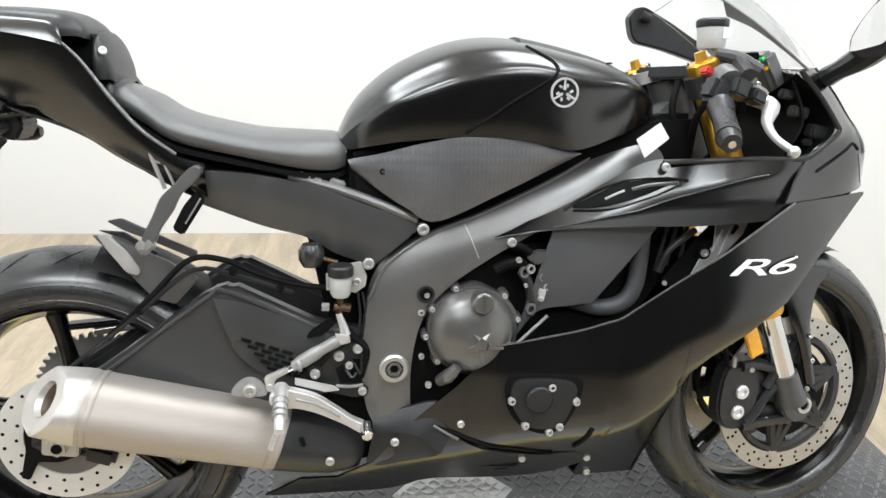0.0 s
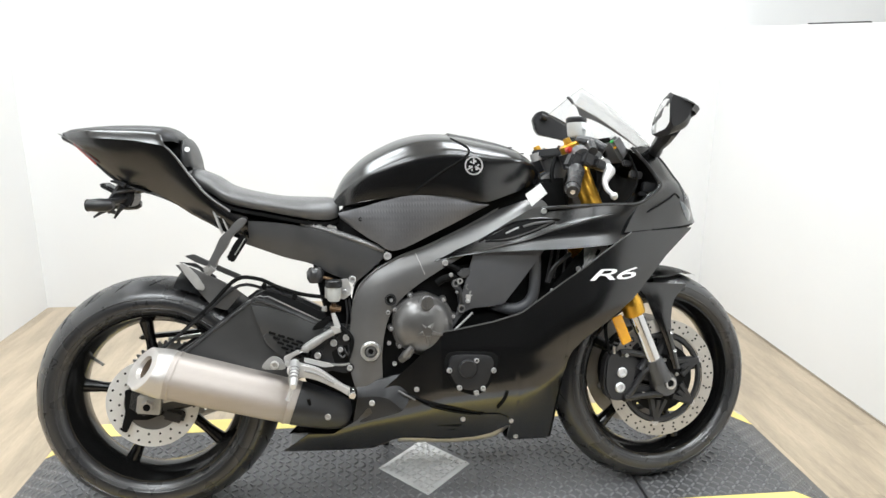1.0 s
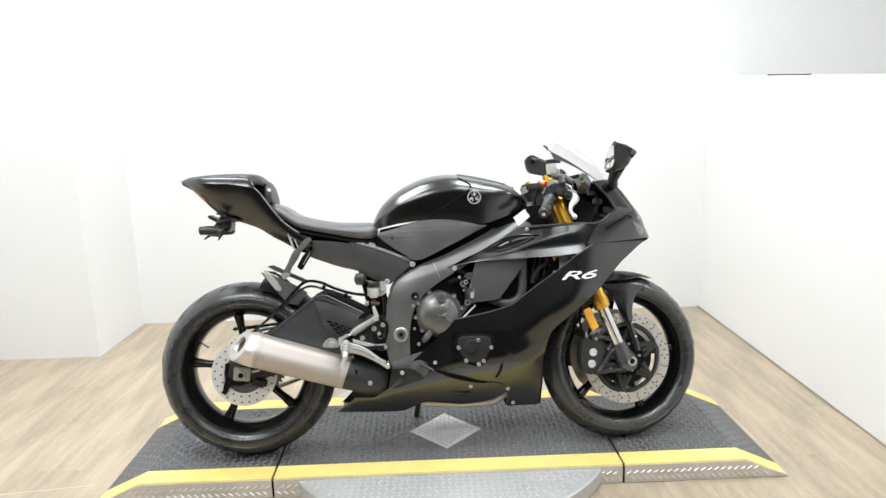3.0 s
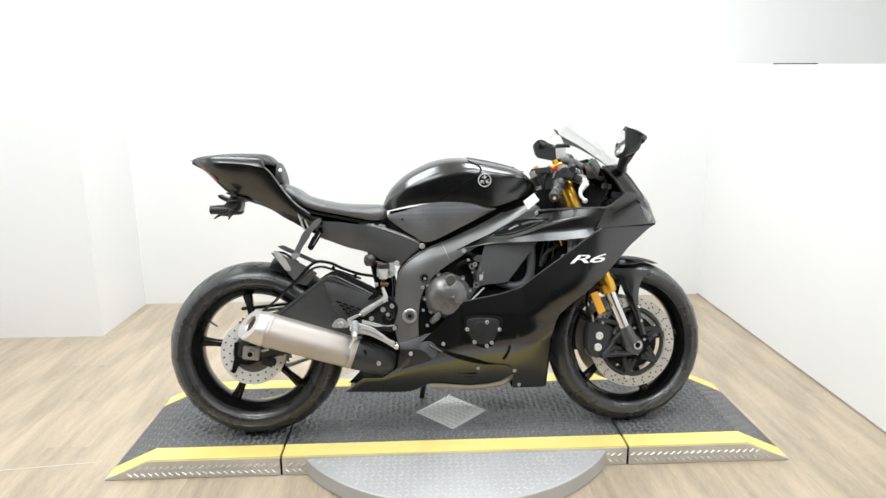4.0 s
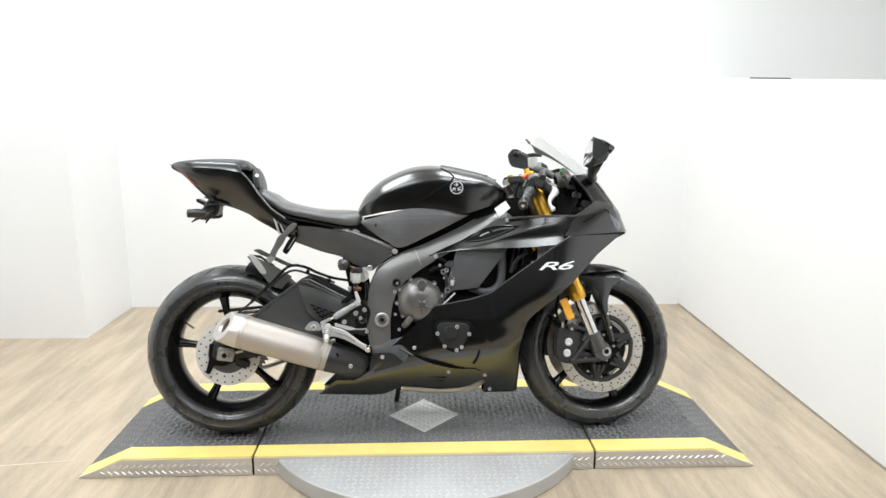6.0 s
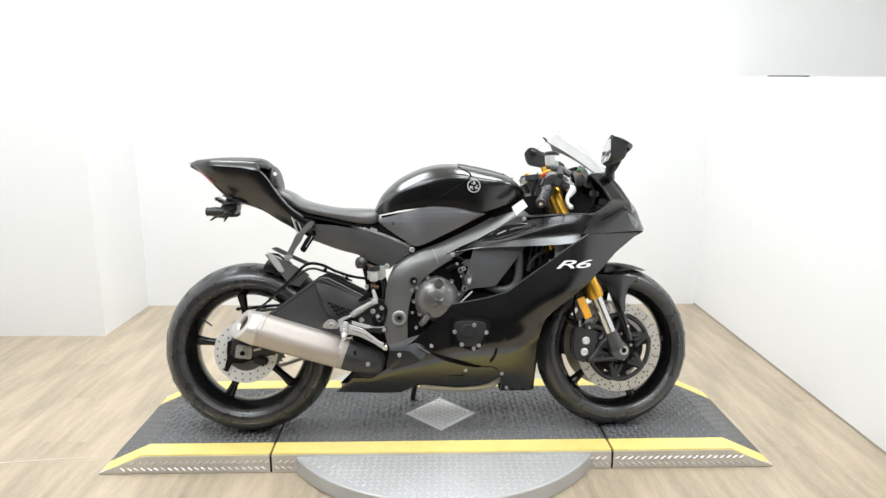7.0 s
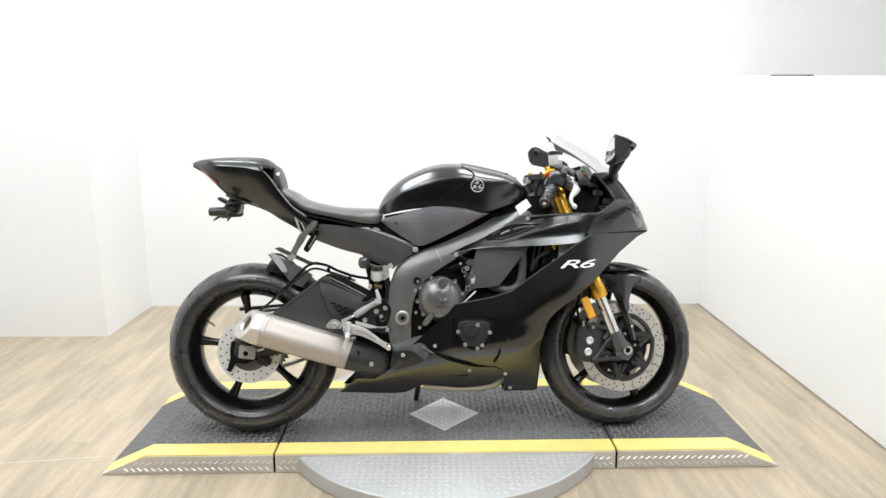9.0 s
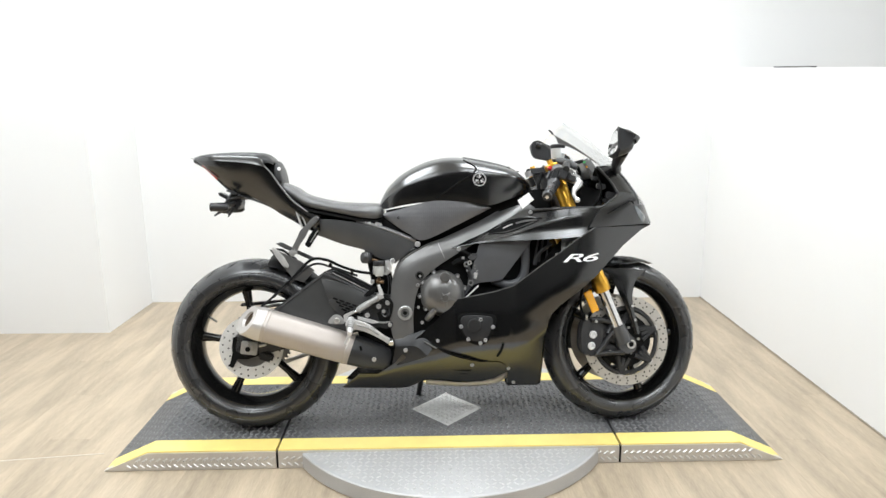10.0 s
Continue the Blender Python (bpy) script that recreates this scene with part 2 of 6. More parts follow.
def rod(a, b, r0, r1=None, segs=16, bevel=0.0):
    """A straight round bar, with softened ends."""
    a, b = Vector(a), Vector(b)
    r1 = r0 if r1 is None else r1
    if not bevel:
        return tube([a, b], [r0, r1], segs, 2, False)
    d = (b - a).normalized() * bevel
    return tube([a, a + d, b - d, b], [r0 - bevel, r0, r1, r1 - bevel], segs, 4, False)


def prism(outline, y0, y1, bevel=0.0, steps=2):
    """An outline in (x, z) given depth from y0 to y1, with softened edges."""
    bm = bmesh.new()
    f = bm.faces.new([bm.verts.new((x, y0, z)) for x, z in outline])
    r = bmesh.ops.extrude_face_region(bm, geom=[f])
    for v in r["geom"]:
        if isinstance(v, bmesh.types.BMVert):
            v.co.y = y1
    bmesh.ops.recalc_face_normals(bm, faces=bm.faces)
    if bevel:
        bmesh.ops.bevel(bm, geom=bm.edges[:], offset=bevel, segments=steps, affect="EDGES", clamp_overlap=True)
    return bm


def smooth_outline(pts, n=36):
    return [(p.x, p.y) for p in spline([(x, z, 0) for x, z in pts], n, closed=True)]


def box(c, s, bevel=0.0, m=None, steps=2):
    bm = bmesh.new()
    bmesh.ops.create_cube(bm, size=1)
    bmesh.ops.scale(bm, vec=s, verts=bm.verts)
    if bevel:
        bmesh.ops.bevel(bm, geom=bm.edges[:], offset=bevel, segments=steps, affect="EDGES")
    if m:
        bmesh.ops.transform(bm, matrix=m, verts=bm.verts)
    bmesh.ops.translate(bm, vec=c, verts=bm.verts)
    return bm


def merge(*bms):
    out = bmesh.new()
    for b in bms:
        me = bpy.data.meshes.new("tmp")
        b.to_mesh(me)
        out.from_mesh(me)
        b.free()
        bpy.data.meshes.remove(me)
    return out


def moved(bm, m):
    bmesh.ops.transform(bm, matrix=m, verts=bm.verts)
    return bm


def bolt(x, y, z, r=0.008, depth=0.006, side=-1):
    """A round bolt head with a hexagon socket, facing the side."""
    r = r * 0.88
    p = [(0.0, 0.0), (r, 0.0), (r, depth * 0.7), (r * 0.82, depth), (r * 0.5, depth), (r * 0.48, depth * 0.35), (0.0, depth * 0.35)]
    return moved(lathe([(a, side * b) for a, b in p], 12, closed=False), Matrix.Translation((x, y, z)))


# ---------------------------------------------------------------- the room
BACK, LEFT, RIGHT, PILLAR_Y, PILLAR_X = 1.772, -2.575, 1.674, 1.178, -1.866
FRONT, FAR_RIGHT, PLANKS_END = -8.5, 4.2, -3.3
# Unseen floor past the planks, dark to keep the fairing's reflections black.
M_UNSEEN_DARK_FLOOR = mat("unseen_dark_floor", (0.035, 0.034, 0.033), 0.5, spread=0.15, scale=3)


def slab(name, x0, x1, y0, y1, z0, z1, material, label, category, bevel=0.0):
    ob = part(name, box(((x0 + x1) / 2, (y0 + y1) / 2, (z0 + z1) / 2), (x1 - x0, y1 - y0, z1 - z0), bevel), material, smooth=0)
    return tagged(ob, label, category, kind="structure")


slab("wall_north", LEFT - 0.1, FAR_RIGHT, BACK, BACK + 0.12, 0, CEILING, M_WALL, "plain white painted wall behind the platform", "wall")
slab("wall_west", LEFT - 0.12, LEFT, -1.6, PILLAR_Y, 0, CEILING, M_WALL, "plain white painted side wall", "wall")
# Unseen stretch of wall, near-black to darken what the motorcycle reflects.
slab("wall_unseen_west", LEFT - 0.12, LEFT, FRONT, -1.602, 0, CEILING, M_UNSEEN_DARK_WALL, "unseen near-black wall added to keep reflections dark", "wall")
slab("wall_chase", LEFT - 0.1, PILLAR_X, PILLAR_Y, BACK + 0.05, 0, CEILING, M_WALL, "white boxed-out corner of the wall", "wall")
bm = bmesh.new()
ring = [(PLANKS_END, 0), (BACK + 0.05, 0), (BACK + 0.05, 1.438), (-1.0, 1.327), (PLANKS_END, 1.327)]
bm.faces.new([bm.verts.new((RIGHT, y, z)) for y, z in ring])
ext = bmesh.ops.extrude_face_region(bm, geom=bm.faces[:])
bmesh.ops.translate(bm, vec=(0.12, 0, 0), verts=[v for v in ext["geom"] if isinstance(v, bmesh.types.BMVert)])
tagged(part("wall_east", bm, M_WALL, smooth=0), "white half-height partition wall with a plain top", "wall", kind="structure")
ledge = part("dark_strip", box((RIGHT + 0.02, 0.876, 1.4035), (0.03, 0.36, 0.007), 0.002, pose(0, 0, 0, 2.3, 0, 0)), M_PLASTIC, smooth=0)
tagged(ledge, "thin dark strip lying on the partition top", "strip")
slab("wall_unseen_east", RIGHT, RIGHT + 0.12, FRONT, PLANKS_END - 0.002, 0, CEILING, M_UNSEEN_DARK_WALL, "unseen near-black wall added to keep reflections dark", "wall")
slab("wall_far_east", FAR_RIGHT, FAR_RIGHT + 0.1, FRONT, BACK + 0.12, 0, CEILING, M_GREY_WALL, "grey wall beyond the half-height partition", "wall")
slab("wall_south", LEFT - 0.12, FAR_RIGHT + 0.1, FRONT - 0.1, FRONT, 0, CEILING, M_UNSEEN_DARK_WALL, "unseen near-black wall closing the room and darkening reflections", "wall")
slab("ceiling", LEFT - 0.12, FAR_RIGHT + 0.1, FRONT - 0.1, BACK + 0.12, CEILING, CEILING + 0.08, M_CEIL, "plain white ceiling", "ceiling")
floor = slab("floor", LEFT - 0.12, FAR_RIGHT + 0.1, FRONT - 0.1, BACK + 0.12, -0.06, -0.006, M_SUBFLOOR,
             "pale wood-look plank flooring running front to back", "floor")
slab("floor_unseen", LEFT, FAR_RIGHT, FRONT, PLANKS_END - 0.002, -0.005, 0.0, M_UNSEEN_DARK_FLOOR, "unseen dark flooring added to keep reflections dark", "floor")


def ceiling_light(x, y):
    e = thing("ceiling_light", pose(x, y, CEILING), "flat white ceiling light panel", "ceiling light", "ceiling lights")
    part("frame", box((0, 0, -0.015), (1.26, 0.66, 0.03), 0.004), M_CEIL, e)
    part("diffuser", box((0, 0, -0.033), (1.2, 0.6, 0.006)), glow("diffuser_glow", LAMP_COLOR, 3.0), e, "glowing diffuser panel")
    lamp = bpy.data.lights.new("panel_lamp", "AREA")
    lamp.shape, lamp.size, lamp.size_y, lamp.energy, lamp.color = "RECTANGLE", 1.2, 0.6, LAMP_WATTS, LAMP_COLOR
    lo = new("panel_lamp", lamp)
    lo.location = (0, 0, -0.04)
    lo.parent = e


for x, y in LAMPS:
    ceiling_light(x, y)

# ---------------------------------------------------------------- the platform and its turntable
DECK = 0.071
PLATFORM = pose(0.007, 0.035, 0, 0, 0, 0.8)
HALF_Y, BAND, RAMP_IN, RAMP_OUT, CUT_L, CUT_R = 0.33, 0.085, 1.045, 1.200, -0.594, 0.617


def lugs(spots, material, parent, name, length=0.026, width=0.008, height=0.0048, label=""):
    """Raised tread bars, one small bevelled block each: (x, y, z, angle, rise per x)."""
    verts, faces = [], []
    for x, y, z, a, k in spots:
        c, s, n = math.cos(a), math.sin(a), len(verts)
        for (l, w, h) in ((1, 1, 0), (-1, 1, 0), (-1, -1, 0), (1, -1, 0), (0.62, 0.4, 1), (-0.62, 0.4, 1), (-0.62, -0.4, 1), (0.62, -0.4, 1)):
            u, v = l * length / 2, w * width / 2
            px, py = u * c - v * s, u * s + v * c
            verts.append((x + px, y + py, z + h * height + px * k))
        faces += [(n + 4, n + 5, n + 6, n + 7), (n, n + 1, n + 5, n + 4), (n + 1, n + 2, n + 6, n + 5), (n + 2, n + 3, n + 7, n + 6), (n + 3, n, n + 4, n + 7)]
    me = bpy.data.meshes.new(name)
    me.from_pydata(verts, [], faces)
    me.materials.append(material)
    ob = new(name, me)
    ob.parent = parent
    return tagged(ob, label, kind="stuff")


def deck_z(x):
    return DECK if abs(x) <= RAMP_IN else DECK * max(0.02, (RAMP_OUT - abs(x)) / (RAMP_OUT - RAMP_IN))


platform = thing("display_platform", PLATFORM, "low dark tread-plate display platform with yellow edges and aluminium sides", "platform")
for x0, x1 in ((-RAMP_OUT, CUT_L - 0.004), (CUT_L + 0.004, CUT_R - 0.004), (CUT_R + 0.004, RAMP_OUT)):
    xs = [x for x in (-RAMP_OUT, -RAMP_IN, RAMP_IN, RAMP_OUT) if x0 < x < x1]
    xs = [x0] + xs + [x1]
    outline = [(x, 0.002) for x in (x0, x1)] + [(x, deck_z(x)) for x in reversed(xs)]
    part("deck_section", prism(outline, -HALF_Y + BAND, HALF_Y - BAND), M_DECK, platform, "dark rubbery tread deck section", smooth=0)
    for side in (-1, 1):
        y0, y1 = sorted((side * (HALF_Y - BAND), side * (HALF_Y - 0.004)))
        band = [(x, deck_z(x) - 0.012 if abs(x) < RAMP_OUT else 0.001) for x in xs] + [(x, deck_z(x) + 0.0015) for x in reversed(xs)]
        part("edge_band", prism(band, y0, y1, 0.001, 1), M_YELLOW, platform, "yellow painted edge band", smooth=0)
        face = [(x, 0.002) for x in (x0, x1)] + [(x, max(0.004, deck_z(x) - 0.004)) for x in reversed(xs)]
        ya, yb = sorted((side * (HALF_Y - 0.02), side * HALF_Y))
        part("side_plate", prism(face, ya, yb), M_PLATE, platform, "bright aluminium tread-plate side", smooth=0)
for x in (CUT_L, CUT_R):
    part("joint", box((x, 0, 0.031), (0.007, HALF_Y * 2 - 0.004, 0.058)), M_DARK, platform, "dark open joint between deck sections")

spots, i = [], 0
STEP = 0.0225
nx, ny = int(2 * 1.19 / STEP), int(2 * (HALF_Y - BAND - 0.006) / STEP)
for a in range(nx):
    for b in range(ny):
        x, y = -1.185 + a * STEP, -(HALF_Y - BAND - 0.014) + b * STEP
        if min(abs(x - CUT_L), abs(x - CUT_R)) < 0.015 or abs(x - 0.01) / 0.145 + abs(y + 0.018) / 0.155 < 1.04:
            continue
        k = 0 if abs(x) < RAMP_IN else -math.copysign(DECK / (RAMP_OUT - RAMP_IN), x)
        spots.append((x, y, deck_z(x) - 0.0003, radians(45 if (a + b) % 2 else -45), k))
lugs(spots, M_LUG, platform, "tread_pattern", 0.0205, 0.0068, 0.0042, label="raised dark tread pattern")

spots = []
for side in (-1, 1):
    for a in range(int(2 * 1.2 / 0.0235)):
        for b in range(3):
            x = -1.185 + (a + 0.5 * (b % 2)) * 0.0235
            z = 0.017 + b * 0.0235
            if z + 0.012 < deck_z(x) and min(abs(x - CUT_L), abs(x - CUT_R)) > 0.014:
                spots.append((x, z, b, side))
verts, faces = [], []
for x, z, k, side in spots:
    c, s, n = math.cos(radians(38)), math.sin(radians(38)) * (1 if k % 2 else -1), len(verts)
    for l, w, h in ((1, 1, 0), (-1, 1, 0), (-1, -1, 0), (1, -1, 0), (0.6, 0.4, 1), (-0.6, 0.4, 1), (-0.6, -0.4, 1), (0.6, -0.4, 1)):
        u, v = l * 0.0105, w * 0.0036
        verts.append((x + u * c - v * s, side * (HALF_Y - 0.0003 + h * 0.003), z + u * s + v * c))
    faces += [(n + 4, n + 5, n + 6, n + 7), (n, n + 1, n + 5, n + 4), (n + 1, n + 2, n + 6, n + 5), (n + 2, n + 3, n + 7, n + 6), (n + 3, n, n + 4, n + 7)]
me = bpy.data.meshes.new("side_tread")
me.from_pydata(verts, [], faces)
me.materials.append(M_PLATE_LUG)
ob = new("side_tread", me)
ob.parent = platform
tagged(ob, "raised bright tread on the side plates", kind="stuff")
part("centre_diamond", moved(prism([(-0.138, 0), (0, -0.148), (0.138, 0), (0, 0.148)], -0.004, 0.0, 0.001, 1),
                             Matrix.Translation((0.01, -0.018, DECK + 0.001)) @ pose(0, 0, 0, 90, 0, 0)), M_DIAMOND, platform,
     "pale brushed metal diamond inlay", smooth=0)
spots = [(0.01 + a * 0.0165, -0.018 + b * 0.0165, DECK + 0.0046, radians(45 if (a + b) % 2 else -45), 0) for a in range(-8, 9) for b in range(-9, 10) if abs(a) * 0.0165 / 0.138 + abs(b) * 0.0165 / 0.148 < 0.90]
lugs(spots, M_PLATE_LUG, platform, "diamond_tread", 0.018, 0.006, 0.0022, "fine raised tread on the diamond inlay")
for x, y in ((-0.116, -0.018), (0.136, -0.018), (0.01, 0.118), (0.01, -0.152)):
    part("diamond_screw", moved(bolt(0, 0, 0, 0.005, 0.002), Matrix.Translation((x, y, DECK + 0.005)) @ pose(0, 0, 0, -90, 0, 0)), M_STEEL, platform)

TABLE_R, TABLE_Z = 0.615, 0.059
turntable = thing("turntable", pose(0.024, 0.03, 0), "round aluminium tread-plate turntable under the platform", "turntable")
part("disc", moved(lathe([(0.0, 0.0), (TABLE_R - 0.006, 0.0), (TABLE_R, 0.004), (TABLE_R, TABLE_Z - 0.004), (TABLE_R - 0.004, TABLE_Z), (0.0, TABLE_Z)], 128, closed=False),
                   pose(0, 0, 0, 90, 0, 0)), M_DISC, turntable, "bright aluminium disc with a plain rim")
spots = []
for a in range(-26, 27):
    for b in range(-26, 1):
        x, y = a * 0.0235, b * 0.0235
        if math.hypot(x, y) < TABLE_R - 0.02 and y < -0.28 + 0.014 * x:
            spots.append((x, y, TABLE_Z - 0.0003, radians(45 if (a + b) % 2 else -45), 0))
lugs(spots, M_PLATE_LUG, turntable, "disc_tread", 0.0195, 0.0062, 0.0026, "raised bright tread pattern")
# the platform stands over the disc: its middle section is cut to let the disc pass below the deck

line = part("wall_base_line", box((RIGHT - 0.003, (BACK - 2.5) / 2, 0.004), (0.006, BACK + 2.5, 0.004)), M_SUBFLOOR, smooth=0)
tagged(line, "thin brown joint along the foot of the partition", "trim", kind="structure")
# pale seam across the floor planks
seam = part("floor_seam", box((-1.87, -0.265, 0.0008), (1.25, 0.0045, 0.0012), m=pose(0, 0, 0, 0, 0, 7.5)), M_SEAM, smooth=0)
tagged(seam, "thin pale seam line across the floor planks", "floor seam", kind="structure")


# ---------------------------------------------------------------- the motorcycle
LEAN_BACK = -9.0
BIKE = pose(0.0, -0.09, 0.074, LEAN_BACK, 0, 2.2)
bike = thing("motorcycle", BIKE, "satin black sport motorcycle with gold fork leaning on its side stand", "motorcycle")
RAX, FAX = Vector((-0.6875, 0, 0.315)), Vector((0.678, 0, 0.299))
HEAD = Vector((-math.sin(radians(22.3)), 0, math.cos(radians(22.3))))
PIVOT = Vector((0.642, 0, 0.298))
STEER = Matrix.Translation(PIVOT) @ Matrix.Rotation(radians(8), 4, HEAD) @ Matrix.Translation(-PIVOT)


def steered(name, bm, material, label="", parent=bike, smooth=35):
    ob = part(name, bm, material, parent, label, smooth)
    if parent is bike:
        ob.matrix_basis = STEER
    return ob


def ring_holes(r, n, y, size, center, shift=0.0):
    out = []
    for i in range(n):
        a = 2 * math.pi * i / n + shift
        out.append(lathe([(0, 0), (size, 0), (size, 0.0007), (0, 0.0007)], 8, (center[0] + r * math.cos(a), y, center[2] + r * math.sin(a)), closed=False))
    return out


def wheel(name, c, radius, half, rim_r, spokes, label, steer):
    put = steered if steer else part
    k = half / 0.09
    rim = [(rim_r + 0.009, -half * 0.76), (rim_r - 0.003, -half * 0.77), (rim_r - 0.009, -half * 0.6), (rim_r - 0.022, -half * 0.35),
           (rim_r - 0.026, 0), (rim_r - 0.022, half * 0.35), (rim_r - 0.009, half * 0.6), (rim_r - 0.003, half * 0.77), (rim_r + 0.009, half * 0.76),
           (rim_r, half * 0.6), (rim_r - 0.012, 0), (rim_r, -half * 0.6)]
    w = part(name, lathe(rim, 96, c), M_RIM, bike, label, 50)
    if steer:
        w.matrix_basis = STEER
    d = radius - rim_r
    prof = [(0, 0.73), (0.10, 0.90), (0.28, 0.985), (0.45, 0.985), (0.62, 0.87), (0.78, 0.66), (0.91, 0.38), (0.975, 0.18), (1.0, 0)]
    tyre = [(rim_r + d * a, -half * b) for a, b in prof] + [(rim_r + d * a, half * b) for a, b in reversed(prof[:-1])]
    tyre += [(rim_r - 0.004, half * 0.55), (rim_r - 0.004, -half * 0.55)]
    part("tyre", lathe(tyre, 112, c), M_RUBBER, w, "worn black road tyre", 60)
    for f, w2 in ((0.13, 0.915), (0.22, 0.963), (0.50, 0.965)):
        part("sidewall_rib", merge(*[lathe([(rim_r + d * f - 0.0015, s * half * w2), (rim_r + d * f, s * half * (w2 + 0.018)), (rim_r + d * f + 0.0015, s * half * w2)], 96, c) for s in (-1, 1)]), M_RUBBER, w)
    groove = []
    for i in range(22):
        a = 2 * math.pi * i / 22
        for s in (-1, 1):
            pts = []
            for q in range(5):
                b = 0.10 + 0.165 * q
                f = float(np.interp(b, [p[1] for p in reversed(prof[3:])], [p[0] for p in reversed(prof[3:])]))
                rr = rim_r + d * f - 0.0005
                ang = a + (0.16 if s > 0 else 0.0) + 0.05 * q
                pts.append((c[0] + rr * math.cos(ang), c[1] + s * half * b, c[2] + rr * math.sin(ang)))
            groove.append(tube(pts, [0.0005, 0.0016, 0.0016, 0.0005], 5, 8))
    tagged(part("tread_groove", merge(*groove), M_DARK, w), kind="stuff")
    for lip in (-1, 1):
        part("rim_lip", lathe([(rim_r + 0.009, lip * half * 0.755), (rim_r + 0.0125, lip * half * 0.775), (rim_r + 0.009, lip * half * 0.795), (rim_r + 0.005, lip * half * 0.775)], 96, c), M_RIM, w)
    part("hub", lathe([(0.0, -0.075), (0.03, -0.075), (0.034, -0.06), (0.045, -0.03), (0.045, 0.03), (0.034, 0.06), (0.03, 0.075), (0.0, 0.075)], 32, c, closed=False), M_RIM, w)
    for i in range(5):
        a = radians(spokes + 72 * i)
        u = Vector((math.cos(a), 0, math.sin(a)))
        bm = tube([c + u * 0.035, c + u * 0.1, c + u * (rim_r - 0.05), c + u * (rim_r - 0.014)], [0.023, 0.0155, 0.0135, 0.02], 10, 14)
        part("spoke", bm, M_RIM, w, smooth=50)
    a = radians(spokes + 50)
    u = Vector((math.cos(a), 0, math.sin(a)))
    part("valve_stem", tube([c + u * (rim_r - 0.02), c + u * (rim_r - 0.055) + Vector((0, -0.012, 0))], 0.004, 8, 2, False), M_STEEL, w)
    return w


rear_wheel = wheel("rear_wheel", RAX, 0.315, 0.09, 0.222, 100, "gloss black five-spoke rear wheel", False)
front_wheel = wheel("front_wheel", FAX, 0.304, 0.06, 0.230, 76, "gloss black five-spoke front wheel", True)


def disc(w, c, y, r_out, r_in, holes, metal=M_STEEL):
    d = part("brake_disc", lathe([(r_in, y - 0.0025), (r_out, y - 0.0025), (r_out, y + 0.0025), (r_in, y + 0.0025)], 96, c), metal, w, "drilled steel brake disc")
    dots = []
    face = y + (-0.003 if y < 0 else 0.0024)
    for k, (r, n) in enumerate(holes):
        dots += ring_holes(r, n, face, 0.0032, c, 0.13 * k)
    tagged(part("drilled_pattern", merge(*dots), M_DARK, d), "dark drilled holes", kind="stuff")
    return d


disc(rear_wheel, RAX, -0.098, 0.114, 0.070, [(0.081, 18), (0.102, 24)], M_REAR_DISC)
part("disc_carrier", lathe([(0.03, -0.097), (0.074, -0.097), (0.074, -0.092), (0.03, -0.092)], 48, RAX), M_ENGINE, rear_wheel)
teeth = [(RAX.x + r * math.cos(2 * math.pi * (i + d) / 43), RAX.z + r * math.sin(2 * math.pi * (i + d) / 43)) for i in range(43) for r, d in ((0.113, 0.0), (0.122, 0.25), (0.122, 0.5), (0.113, 0.75))]
sprocket = prism(teeth, 0.083, 0.090)
part("sprocket", sprocket, M_GREY, rear_wheel, "toothed steel rear sprocket")
for side in (-1, 1):
    disc(front_wheel, FAX, side * 0.069, 0.166, 0.130, [(0.139, 24), (0.149, 30), (0.159, 24)], M_TAN_STEEL)
    carrier = part("disc_carrier", lathe([(0.02, side * 0.067), (0.098, side * 0.0655), (0.098, side * 0.06), (0.02, side * 0.06)], 40, FAX), M_DARK, front_wheel, "dark spoked carrier of the disc")
    for i in range(6):
        a = radians(60 * i + 20)
        arms = []
        for da, r in ((-0.34, 0.066), (0.0, 0.066), (0.34, 0.066)):
            arms.append(tube([(FAX.x + r * math.cos(a + da), side * 0.0635, FAX.z + r * math.sin(a + da)), (FAX.x + 0.126 * math.cos(a), side * 0.0655, FAX.z + 0.126 * math.sin(a))], [0.012, 0.009], 6, 2, False))
        part("carrier_arm", merge(*arms), M_PLASTIC, carrier)
        u = Vector((math.cos(a), 0, math.sin(a)))
        part("carrier_bobbin", rod(FAX + u * 0.129 + Vector((0, side * 0.06, 0)), FAX + u * 0.129 + Vector((0, side * 0.0715, 0)), 0.0095, segs=14), M_CAST, carrier)
        part("carrier_rim", tube([FAX + Vector((0.121 * math.cos(a + 0.15 * k - 0.5), side * 0.064, 0.121 * math.sin(a + 0.15 * k - 0.5))) for k in range(8)], 0.009, 6), M_PLASTIC, carrier)
    for i in range(5):
        a = radians(72 * i + 5)
        part("carrier_bolt", bolt(FAX.x + 0.05 * math.cos(a), side * 0.067, FAX.z + 0.05 * math.sin(a), 0.006, 0.005, side), M_STEEL, front_wheel)

